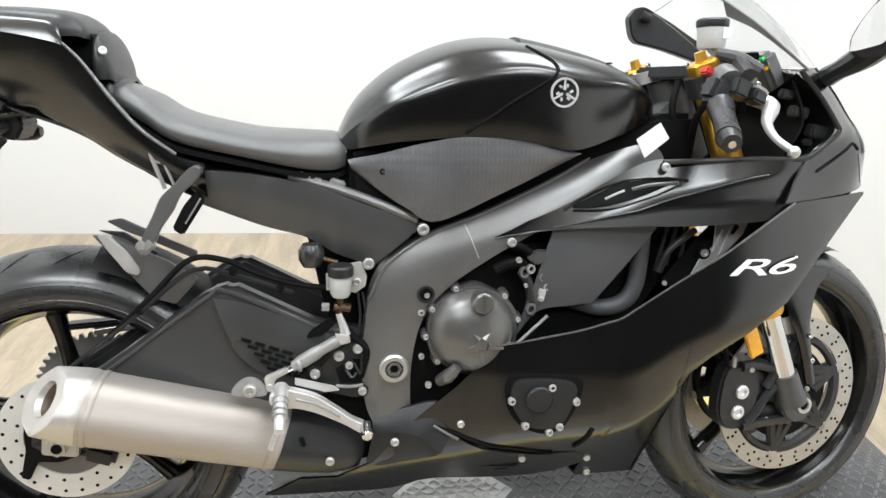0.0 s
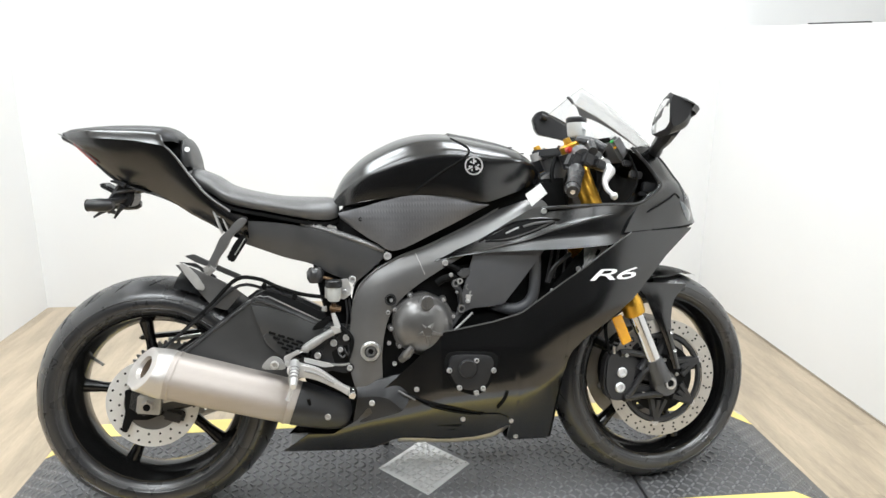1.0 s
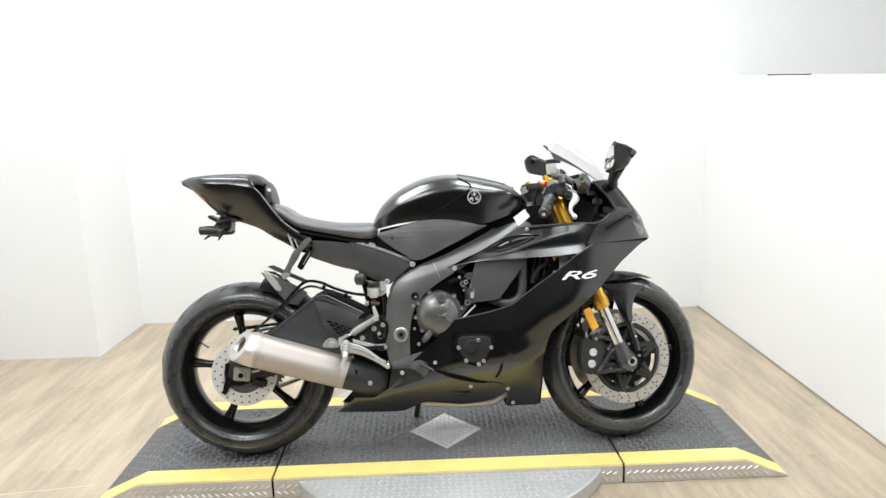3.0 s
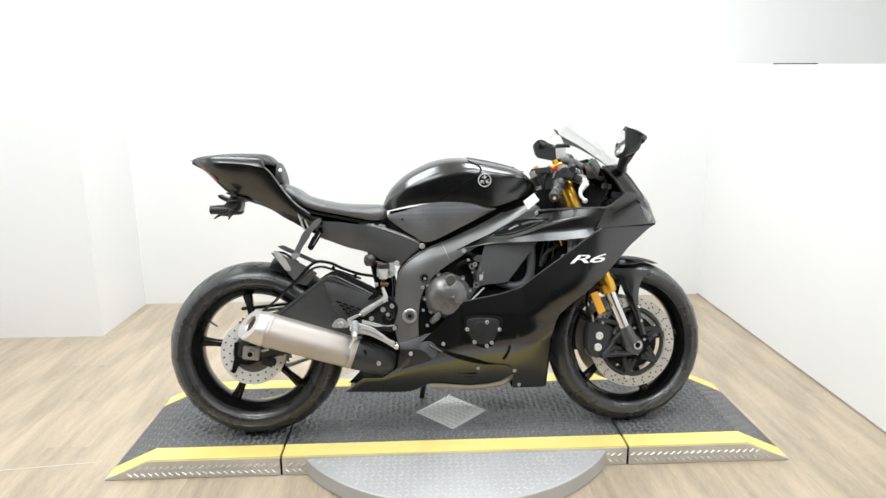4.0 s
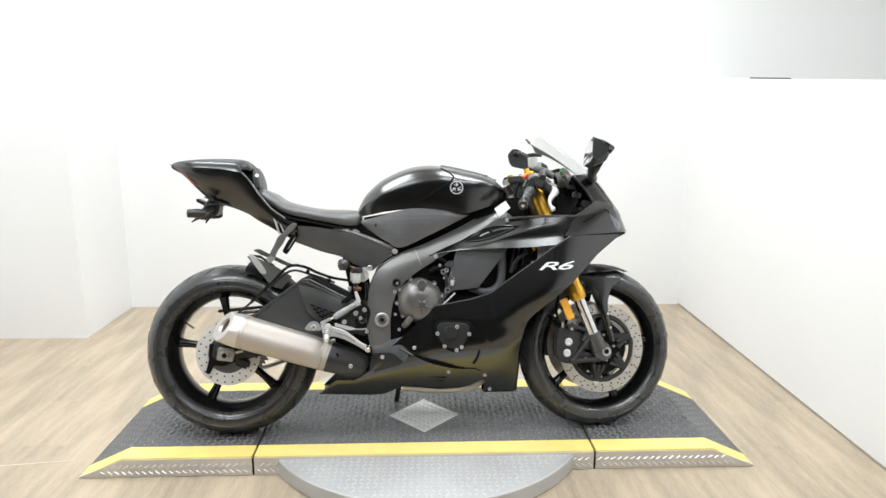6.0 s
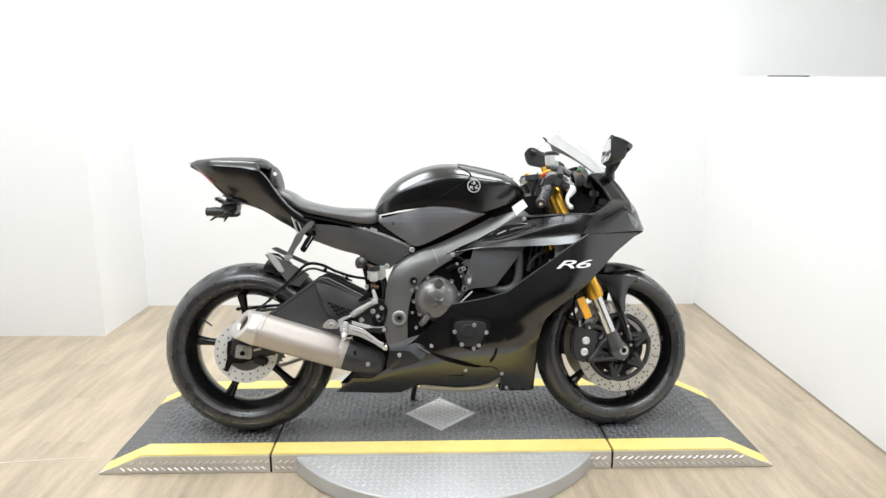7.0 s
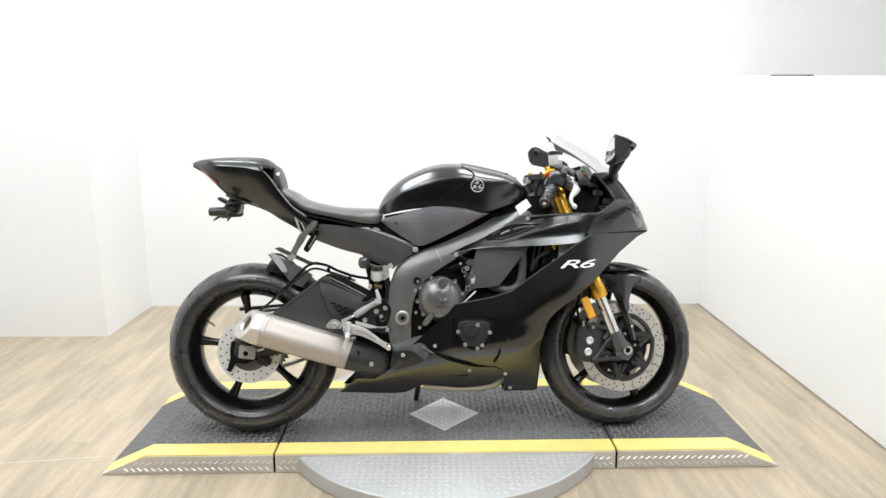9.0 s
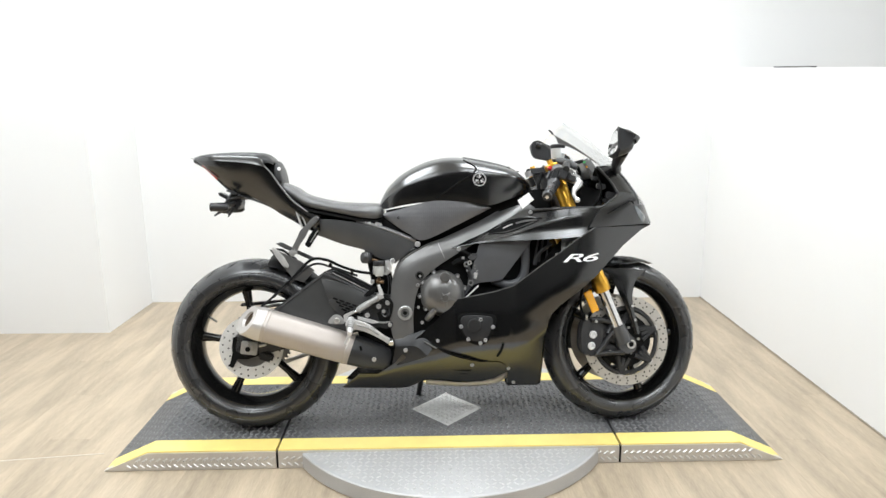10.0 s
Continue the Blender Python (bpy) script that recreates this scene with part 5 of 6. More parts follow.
for side in (-1, 1):
    rim, low = spline([(x, side * w, z) for (x, z), w in zip(UPPER_TOP, [0.14, 0.15, 0.155, 0.16, 0.175, 0.188, 0.192, 0.184])], 48), spline([(x, side * w, z) for (x, z), w in zip(UPPER_LOW, [0.15, 0.170, 0.186, 0.197, 0.208, 0.217, 0.213, 0.187])], 48)
    crease, scoop = [], []
    for p, q in zip(rim, low):
        s = max(0.0, min(1.0, (p.x - 0.09) / 0.44))
        f2 = float(np.interp(p.x, [0.06, 0.12, 0.21, 0.35, 0.50, 0.57], [0.95, 0.88, 0.77, 0.69, 0.70, 0.80]))
        f1 = min(0.94 - 0.72 * s * s * (3 - 2 * s), f2 - 0.04)
        z1, z2 = p.z + (q.z - p.z) * f1, p.z + (q.z - p.z) * f2
        y2 = max(abs(p.y) + 0.003, abs(q.y) - 0.34 * (z2 - q.z))
        y1 = max(abs(p.y) + 0.002, y2 - 0.10 * (z1 - z2))
        crease.append(Vector((p.x + (q.x - p.x) * f1, side * y1, z1)))
        scoop.append(Vector((p.x + (q.x - p.x) * f2, side * y2, z2)))
    bands = [rim, crease, scoop, low]
    rows = [[c[i].lerp(d[i], k / 4) for c, d in zip(bands, bands[1:]) for k in range(4)] + [bands[-1][i]] for i in range(48)]
    bm = grid_mesh(rows)
    bmesh.ops.recalc_face_normals(bm, faces=bm.faces)
    bmesh.ops.solidify(bm, geom=bm.faces[:], thickness=0.004)
    if side < 0:
        UPPER_TREE = hull(bm.copy())
    upper = part("upper_cowl", bm, M_PAINT, bike, "satin black upper side cowl", 28)
    # Thin grey line in place of the light caught on the cowl's fold.
    part("crease_highlight", tube([p + Vector((0, side * 0.001, 0)) for p in crease[8:40]], 0.0011, 6, 32, False), M_FRAME, upper)
    columns = sorted(set([-0.362 + 0.012 * i for i in range(61)] + EDGE_X + UNDER_X + [0.352, 0.356, 0.358, 0.3595, 0.361, 0.364, 0.368, 0.378]))
    columns = [x for x in columns if x <= 0.737]
    upper_rows, lower_rows = [], []
    for x in columns:
        top, mid, low = float(np.interp(x, EDGE_X, EDGE_Z)), seam_z(x), under(x)
        n1, n2 = 28, 12
        upper_rows.append([(x, side * wide(x, top + (mid - top) * k / n1), top + (mid - top) * k / n1) for k in range(n1 + 1)])
        lower_rows.append([(x, side * wide(x, mid - 0.0015 + (low - mid + 0.0015) * k / n2), mid - 0.0015 + (low - mid + 0.0015) * k / n2) for k in range(n2 + 1)])
    shells, skins = [], []
    for rows, keep in ((upper_rows, lambda x: x > -0.14), (lower_rows, lambda x: x < 0.239)):
        bm = grid_mesh([r for r in rows if keep(r[0][0])])
        bmesh.ops.remove_doubles(bm, verts=bm.verts, dist=1e-5)
        bmesh.ops.recalc_face_normals(bm, faces=bm.faces)
        if sum(f.normal.y for f in bm.faces) * side < 0:
            bmesh.ops.reverse_faces(bm, faces=bm.faces)
        if side < 0:
            shells.append(hull(bm.copy()))
            skins.append(bm.copy())
        bmesh.ops.solidify(bm, geom=bm.faces[:], thickness=0.004)
        shells.append(bm)
    if side < 0:
        SIDE_TREE, SKIN_TREE = shells[0], hull(merge(*skins))
        shells = [shells[1], shells[3]]
    lower = part("side_fairing", shells[0], M_PAINT, bike, "satin black side fairing with white lettering", 30)
    belly = part("belly_pan", shells[1], M_PAINT, bike, "satin black belly pan", 40)
    part("fairing_bolt", bolt(0.06, side * 0.172, 0.662, 0.009, 0.006, side), M_BOLT, upper)
    part("cockpit_bolt", bolt(0.312, side * 0.182, 0.787, 0.008, 0.006, side), M_BOLT, upper)
    part("inner_panel", sheet([(0.137, 0.690), (0.20, 0.695), (0.26, 0.697), (0.33, 0.703)], [(0.075, 0.486), (0.115, 0.534), (0.17, 0.543), (0.212, 0.548)], [0.163, 0.168, 0.170, 0.168], [0.155, 0.157, 0.158, 0.160], 0.004, 30, 8, 0.004, side), M_PANEL, bike, "dark grey inner fairing panel", 50)
    # Added black sheet standing in for the shade deep in the engine bay.
    part("bay_shade_sheet", prism([(0.02, 0.44), (0.02, 0.70), (0.20, 0.72), (0.39, 0.72), (0.385, 0.62), (0.30, 0.50), (0.20, 0.44)], side * 0.118, side * 0.122), M_DARK, bike)
    part("radiator_hose", tube([(0.298, side * 0.140, 0.69), (0.300, side * 0.143, 0.65), (0.295, side * 0.143, 0.575), (0.275, side * 0.140, 0.540), (0.235, side * 0.135, 0.530), (0.18, side * 0.13, 0.545)], 0.0155, 12), M_PANEL, bike, "grey radiator hose")
    for x, z, t, h in ((0.327, 0.60, 0.345, 0.69), (0.346, 0.61, 0.364, 0.70), (0.372, 0.62, 0.383, 0.70)):
        part("radiator_rib", rod((x, side * 0.150, z), (t, side * 0.150, h), 0.0035, segs=8), M_PLASTIC, bike)
    part("edge_line", tube([(x, side * (wide(x, float(np.interp(x, EDGE_X, EDGE_Z))) + 0.0008), float(np.interp(x, EDGE_X, EDGE_Z))) for x in [0.02 + 0.0255 * i for i in range(21)]], 0.0018, 6, 60), M_FRAME, lower)
for pts in (((-0.36, 0.156, 0.062), (-0.141, 0.149, 0.058), (-0.06, 0.183, 0.086), (0.10, 0.167, 0.072), (0.228, 0.206, 0.104)), ((0.243, 0.147, 0.054), (0.30, 0.146, 0.052), (0.356, 0.145, 0.05))):
    part("belly_floor", loft([[(x, -w, z), (x, 0, z - 0.010), (x, w, z)] for x, z, w in pts], 20, 9, 0.004), M_PAINT, bike)

# nose and screen
NOSE = [[(0.555, 0.150, 0.945), (0.630, 0.082, 0.951), (0.662, 0, 0.950)], [(0.597, 0.160, 0.897), (0.668, 0.09, 0.908), (0.700, 0, 0.908)],
        [(0.618, 0.175, 0.858), (0.692, 0.10, 0.870), (0.726, 0, 0.870)], [(0.6235, 0.178, 0.846), (0.700, 0.105, 0.857), (0.733, 0, 0.858)], [(0.612, 0.180, 0.835), (0.708, 0.112, 0.842), (0.741, 0, 0.844)],
        [(0.565, 0.187, 0.804), (0.716, 0.13, 0.806), (0.765, 0, 0.806)],
        [(0.51, 0.222, 0.731), (0.70, 0.142, 0.738), (0.798, 0, 0.74)]]
curves = [spline([(a, -b, c) for a, b, c in r] + [(a, b, c) for a, b, c in reversed(r[:-1])], 33) for r in NOSE]
lines = [spline([c[j] for c in curves], 40) for j in range(33)]
net = [[lines[j][i] for j in range(33)] for i in range(40)]
cut = max(i for i in range(40) if net[i][16].z > 0.800)
bm = merge(grid_mesh([row[:9] for row in net[:cut + 1]]), grid_mesh([row[24:] for row in net[:cut + 1]]), grid_mesh(net[cut:]))
bmesh.ops.remove_doubles(bm, verts=bm.verts, dist=1e-5)
bmesh.ops.recalc_face_normals(bm, faces=bm.faces)
bmesh.ops.solidify(bm, geom=bm.faces[:], thickness=0.004)
nose = part("nose_cowl", bm, M_PAINT, bike, "satin black pointed nose cowl", 60)
apron_bm = grid_mesh([row[8:25] for row in net[:cut + 1]])
bmesh.ops.solidify(apron_bm, geom=apron_bm.faces[:], thickness=0.003)
apron = part("screen_apron", apron_bm, M_CLEAR, nose, "clear lower part of the windscreen", 60)
apron.visible_shadow = False
for j in (8, 24):
    part("apron_seal", tube([net[i][j] for i in range(0, cut + 1, 2)], 0.0032, 6, 30), M_PLASTIC, nose)
NOSE_TREE = hull(loft([[(a, -b, c) for a, b, c in r] + [(a, b, c) for a, b, c in reversed(r[:-1])] for r in NOSE], 30, 33))
part("nose_seam", draped(NOSE_TREE, [(0.585, 0.779), (0.62, 0.795), (0.655, 0.812), (0.676, 0.823), (0.69, 0.812)], 0.0028, 20, lift=0.0), M_DARK, nose)
# Pale patch laid on the nose in place of a gloss highlight.
highlight_rows = []
for f, l in ((0.0, 0.0012), (0.5, 0.0012), (0.92, 0.0012), (1.0, -0.002)):
    ring = smooth_outline([(0.690, 0.806), (0.722, 0.788), (0.748, 0.766), (0.742, 0.748), (0.728, 0.747), (0.705, 0.772)], 30)
    cx, cz = sum(p[0] for p in ring) / 30, sum(p[1] for p in ring) / 30
    highlight_rows.append([on(NOSE_TREE, cx + (x - cx) * f, cz + (z - cz) * f, -1, l) for x, z in ring])
highlight_bm = grid_mesh(highlight_rows, close_v=True)
bmesh.ops.remove_doubles(highlight_bm, verts=highlight_bm.verts, dist=1e-5)
part("nose_highlight", highlight_bm, M_NOSE_HIGHLIGHT, nose, "pale patch painting the gloss highlight on the nose", 50)
part("headlight_panel", loft([[(a, -b, c) for a, b, c in r] + [(a, b, c) for a, b, c in reversed(r[:-1])] for r in
                              ([(0.70, 0.13, 0.735), (0.75, 0.07, 0.735), (0.797, 0, 0.736)], [(0.655, 0.11, 0.70), (0.69, 0.06, 0.695), (0.71, 0, 0.692)])], 10, 17, 0.004), M_DARK, nose)
SCREEN = [[(0.572, 0.146, 0.947), (0.632, 0.08, 0.955), (0.664, 0, 0.955)], [(0.525, 0.138, 0.984), (0.582, 0.075, 1.004), (0.612, 0, 1.009)],
          [(0.472, 0.134, 1.021), (0.522, 0.07, 1.050), (0.548, 0, 1.064)], [(0.411, 0.128, 1.057), (0.450, 0.06, 1.096), (0.470, 0, 1.117)]]
screen = part("windscreen", loft([[(a, -b, c) for a, b, c in r] + [(a, b, c) for a, b, c in reversed(r[:-1])] for r in SCREEN], 28, 29, 0.003), M_CLEAR, bike, "clear double-bubble windscreen", 60)
screen.visible_shadow = False
for side in (-1, 1):
    if side < 0:
        rim_pts = [Vector((r[0][0], -r[0][1], r[0][2])) for r in SCREEN]
        inner = [p + Vector((k, w, h)) for p, k, w, h in zip(rim_pts, (0.0, -0.001, -0.003, 0.012), (0.001, 0.002, 0.002, 0.002), (-0.002, -0.004, -0.009, -0.027))]
        # Grey strip standing in for the glass's dark reflection at grazing angle.
        part("screen_grazing_band", loft([[p, q] for p, q in zip(rim_pts, inner)], 24, 4, 0.0015), M_FRAME, screen, "grey band painting the screen's reflection at a grazing angle")
        part("screen_edge", tube([(r[0][0], side * (r[0][1] + 0.001), r[0][2]) for r in SCREEN] + [(0.391, side * 0.131, 1.075)], 0.0018, 6, 30), M_GREY, screen)
        part("screen_tip", tube([(0.404, -0.130, 1.059), (0.398, -0.131, 1.069), (0.388, -0.131, 1.077)], [0.003, 0.0045, 0.003], 8), M_TRIM, screen)
    part("cockpit_rim", tube([(0.555, side * 0.15, 0.946), (0.597, side * 0.160, 0.897), (0.618, side * 0.175, 0.858), (0.6235, side * 0.177, 0.847), (0.612, side * 0.180, 0.835), (0.565, side * 0.188, 0.803), (0.52, side * 0.188, 0.800), (0.444, side * 0.188, 0.800), (0.31, side * 0.178, 0.794)], 0.0045, 8, 50), M_PLASTIC, nose)
    # Flat black lining; the cockpit's inner shade is put into its colour.
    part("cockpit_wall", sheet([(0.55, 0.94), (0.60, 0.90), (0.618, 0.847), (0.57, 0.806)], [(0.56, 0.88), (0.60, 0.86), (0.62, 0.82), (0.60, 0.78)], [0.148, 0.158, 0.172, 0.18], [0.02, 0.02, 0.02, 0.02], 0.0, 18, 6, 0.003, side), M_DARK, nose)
# Added flat black sheets closing the cockpit, with its shade in their colour.
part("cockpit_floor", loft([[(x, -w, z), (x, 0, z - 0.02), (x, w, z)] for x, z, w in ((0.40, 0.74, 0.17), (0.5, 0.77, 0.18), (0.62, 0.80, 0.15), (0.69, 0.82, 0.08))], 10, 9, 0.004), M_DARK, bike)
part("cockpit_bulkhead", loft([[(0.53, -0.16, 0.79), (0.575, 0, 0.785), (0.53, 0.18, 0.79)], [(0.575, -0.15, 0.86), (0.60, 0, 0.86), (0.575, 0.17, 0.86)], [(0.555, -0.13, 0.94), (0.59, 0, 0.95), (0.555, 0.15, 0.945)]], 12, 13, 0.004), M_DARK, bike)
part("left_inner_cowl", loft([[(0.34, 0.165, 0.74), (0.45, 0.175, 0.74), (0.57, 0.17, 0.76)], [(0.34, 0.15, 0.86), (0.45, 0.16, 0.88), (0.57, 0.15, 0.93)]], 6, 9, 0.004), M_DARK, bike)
dash = part("instrument_panel", box((0.553, 0, 0.944), (0.032, 0.17, 0.075), 0.008, pose(0, 0, 0, 0, -32, 0)), M_FRAME, bike, "dark grey instrument panel with small lamps")
part("display", box((0.5385, 0, 0.953), (0.004, 0.135, 0.055), 0.001, pose(0, 0, 0, 0, -32, 0)), M_DARK, dash)
for y, dz, m in ((-0.075, 0.012, M_GREEN), (-0.076, -0.004, M_AMBER)):
    part("telltale", box((0.536 - dz * 0.5, y, 0.953 + dz), (0.008, 0.012, 0.006), 0.001, pose(0, 0, 0, 0, -32, 0)), m, dash)
for x, y, z, s in ((0.606, -0.145, 0.842, 0.024), (0.585, -0.15, 0.825, 0.012), (0.575, -0.13, 0.875, 0.02), (0.555, -0.12, 0.905, 0.016)):
    part("cockpit_connector", box((x, y, z), (s * 1.6, s, s), 0.003, pose(0, 0, 0, 0, 10, 0)), M_PLASTIC, bike)

# fork, brakes and mudguard (turned with the handlebar)


def leg_x(z):
    return 0.623 + (0.379 - z) * 0.41


for side in (-1, 1):
    y = side * 0.104
    P = lambda z: (leg_x(z), y, z)
    leg = steered("fork_leg", merge(rod(P(0.352), P(0.30), 0.026, 0.03), rod(P(0.362), P(0.35), 0.0245, 0.0265)), M_TRIM, "dark fork bottom casting")
    part("fork_inner", rod(P(0.53), P(0.355), 0.0215, segs=24), M_CHROME, leg, "polished fork tube")
    part("fork_outer", tube([P(0.49), P(0.494), P(0.528), P(0.534), P(0.912), P(0.917)], [0.028, 0.030, 0.030, 0.0265, 0.0262, 0.024], 24, 6, False), M_GOLD, leg, "gold anodised fork outer tube")
    part("fork_ring", rod(P(0.518), P(0.513), 0.0308, segs=24), M_GOLD, leg)
    part("fork_top", tube([P(0.925), P(0.928), P(0.950), P(0.953)], [0.026, 0.027, 0.027, 0.024], 24, 4, False), M_GOLD, leg, "gold fork top above the clamp")
    part("fork_cap", rod(P(0.953), P(0.968), 0.012, 0.010, 6), M_GOLD, leg, "gold fork cap")
    part("axle_clamp", prism(smooth_outline([(0.632, 0.335), (0.668, 0.330), (0.698, 0.305), (0.698, 0.272), (0.675, 0.256), (0.645, 0.264), (0.628, 0.29)], 28), side * 0.085, side * 0.114, 0.005), M_TRIM, leg)
    part("axle_end", moved(lathe([(0.009, 0), (0.0165, 0), (0.0165, side * 0.006), (0.0105, side * 0.006)], 24), Matrix.Translation((0.678, side * 0.112, 0.292))), M_STEEL, leg)
    part("axle_bore", rod((0.678, side * 0.111, 0.292), (0.678, side * 0.1145, 0.292), 0.0105, segs=12), M_DARK, leg)
    part("fork_reflector", box((0.520, side * 0.134, 0.455), (0.029, 0.009, 0.08), 0.002, pose(0, 0, 0, 0, -22.3, 0)), M_AMBER, leg, "amber reflector")
    part("reflector_stay", box((0.548, side * 0.125, 0.425), (0.02, 0.02, 0.012), 0.002), M_PLASTIC, leg)
    cal = steered("brake_caliper", merge(prism(smooth_outline([(0.50, 0.395), (0.545, 0.39), (0.575, 0.355), (0.568, 0.29), (0.545, 0.262), (0.50, 0.268), (0.482, 0.30), (0.485, 0.36)], 30), side * 0.078, side * 0.112, 0.006),
                                         prism([(0.55, 0.39), (0.605, 0.36), (0.645, 0.33), (0.655, 0.30), (0.64, 0.295), (0.57, 0.325)], side * 0.085, side * 0.105, 0.005),
                                         prism([(0.545, 0.29), (0.60, 0.30), (0.65, 0.285), (0.64, 0.27), (0.56, 0.262)], side * 0.085, side * 0.1, 0.004)), M_PLASTIC, "black radial brake caliper")
    cal.data.transform(Matrix.Translation((0.002, -side * 0.008, -0.008)))
    for x, z in ((0.533, 0.341), (0.526, 0.300)):
        part("caliper_piston_cap", bolt(x + 0.002, side * 0.102, z - 0.009, 0.0165, 0.008, side), M_SILVER, cal, "pale round piston cap")
    part("caliper_bolt", bolt(0.545, side * 0.112, 0.38, 0.006, 0.005, side), M_STEEL, cal)
    for pts in ([(0.632, 0.372), (0.60, 0.375), (0.56, 0.385), (0.53, 0.385)], [(0.628, 0.345), (0.60, 0.325), (0.57, 0.285), (0.55, 0.265)], [(0.61, 0.362), (0.59, 0.335)], [(0.655, 0.262), (0.60, 0.262), (0.54, 0.26)]):
        part("caliper_rib", tube([(x, side * 0.103, z) for x, z in pts], [0.011, 0.009, 0.011], 8), M_PLASTIC, cal)
    part("bleed_nipple", rod((0.515, side * 0.10, 0.385), (0.512, side * 0.105, 0.405), 0.004, segs=8), M_STEEL, cal)
    part("brake_line", tube([(0.505, side * 0.095, 0.38), (0.495, side * 0.09, 0.45), (0.51, side * 0.08, 0.53), (0.50, side * 0.07, 0.62)], 0.005, 8), M_DARK, cal)
    for x, z in ((0.56, 0.255), (0.585, 0.262), (0.60, 0.268)):
        part("pad_pin", bolt(x, side * 0.102, z, 0.005, 0.004, side), M_STEEL, cal)
rows = []
for i in range(22):
    a = radians(63 + 95 * i / 21)
    taper = min(1.0, 0.35 + i * 0.14)
    rows.append([(FAX.x + (0.316 - 0.03 * abs(t * taper) ** 2.4) * math.cos(a), 0.074 * t * taper, FAX.z + (0.316 - 0.03 * abs(t * taper) ** 2.4) * math.sin(a)) for t in [j / 7 - 1 for j in range(15)]])
bm = grid_mesh(rows)
bmesh.ops.solidify(bm, geom=bm.faces[:], thickness=0.004)
guard = steered("front_mudguard", bm, M_PAINT, "satin black front mudguard", smooth=60)
for side in (-1, 1):
    part("mudguard_stay", sheet([(0.585, 0.575), (0.628, 0.535), (0.652, 0.475), (0.680, 0.405), (0.702, 0.325)], [(0.765, 0.560), (0.722, 0.525), (0.703, 0.485), (0.700, 0.430), (0.724, 0.325)], [0.062, 0.068, 0.080, 0.088, 0.092], [0.066, 0.074, 0.084, 0.089, 0.092], 0.006, 26, 6, 0.005, side), M_PAINT, guard, smooth=50)
    for x, z in ((0.694, 0.43), (0.704, 0.378)):
        part("stay_bolt", bolt(x, side * 0.094, z, 0.0065, 0.005, side), M_CHROME, guard)

# handlebar, controls (turned with the handlebar)
clamp = steered("top_clamp", merge(prism([(0.33, 0.0), (0.40, -0.10), (0.45, -0.11), (0.44, -0.04), (0.44, 0.04), (0.45, 0.11), (0.40, 0.10)], -0.0, 0.022, 0.004)), M_PLASTIC, "black top fork clamp")
clamp.data.transform(Matrix.Translation((-0.005, 0, 0.925)) @ pose(0, 0, 0, 90, 0, 0) @ pose(0, 0, 0, 0, 0, 0))
steered("stem_nut", rod((0.375, 0, 0.925), (0.368, 0, 0.948), 0.017, 0.015, 6), M_ALU)
steered("ignition_lock", rod((0.345, 0, 0.92), (0.338, 0, 0.94), 0.019, segs=16), M_STEEL)
for side in (-1, 1):
    bar = steered("handlebar", tube([(0.385, side * 0.10, 0.920), (0.378, side * 0.16, 0.892), (0.348, side * 0.23, 0.853), (0.311, side * 0.29, 0.825)], 0.011, 12), M_PLASTIC, "black clip-on handlebar")
    part("bar_clamp", merge(rod((0.408, side * 0.104, 0.90), (0.394, side * 0.104, 0.934), 0.036, segs=20)), M_PLASTIC, bar)
    part("grip", tube([(0.370, side * 0.185, 0.876), (0.362, side * 0.20, 0.868), (0.334, side * 0.25, 0.843), (0.314, side * 0.282, 0.829)], [0.022, 0.0185, 0.018, 0.0195], 18), M_RUBBER, bar, "black rubber grip")
    part("bar_end", rod((0.314, side * 0.282, 0.829), (0.307, side * 0.299, 0.821), 0.018, 0.015, 16), M_PLASTIC, bar)
    part("bar_end_screw", rod((0.307, side * 0.299, 0.821), (0.3062, side * 0.3015, 0.820), 0.006, segs=8), M_CHROME, bar)
    part("switch_box", box((0.375, side * 0.168, 0.90), (0.042, 0.04, 0.045), 0.008, pose(0, 0, 0, 0, 25, 0)), M_PLASTIC, bar)
    part("lever", tube([(0.435, side * 0.17, 0.890), (0.458, side * 0.195, 0.878), (0.430, side * 0.225, 0.850), (0.413, side * 0.265, 0.828), (0.407, side * 0.308, 0.811)], [0.010, 0.0145, 0.0078, 0.0062, 0.0058], 10), M_CAST, bar, "silver lever", 60)
    bm = bmesh.new()
    bmesh.ops.create_uvsphere(bm, u_segments=12, v_segments=8, radius=0.0095, matrix=Matrix.Translation((0.406, side * 0.313, 0.809)))
    part("lever_ball", bm, M_ALU, bar)
    part("lever_bracket", box((0.415, side * 0.165, 0.905), (0.05, 0.035, 0.03), 0.006, pose(0, 0, 0, 0, 20, 0)), M_PLASTIC, bar)
part_red = steered("kill_switch", box((0.372, -0.145, 0.932), (0.02, 0.022, 0.014), 0.003, pose(0, 0, 0, 0, 25, 0)), M_RED, "red stop switch")
master = steered("front_master_cylinder", tube([(0.455, -0.12, 0.955), (0.43, -0.15, 0.945), (0.415, -0.19, 0.925)], [0.013, 0.014, 0.012], 10), M_PLASTIC, "black front brake master cylinder")
res = steered("brake_reservoir", lathe([(0, -0.024), (0.0215, -0.024), (0.024, -0.019), (0.0255, 0.012), (0, 0.012)], 24, closed=False), M_RESERVOIR, "translucent white brake fluid reservoir")
res.data.transform(Matrix.Translation((0.425, -0.075, 1.0)) @ pose(0, 0, 0, 90, 0, 0))
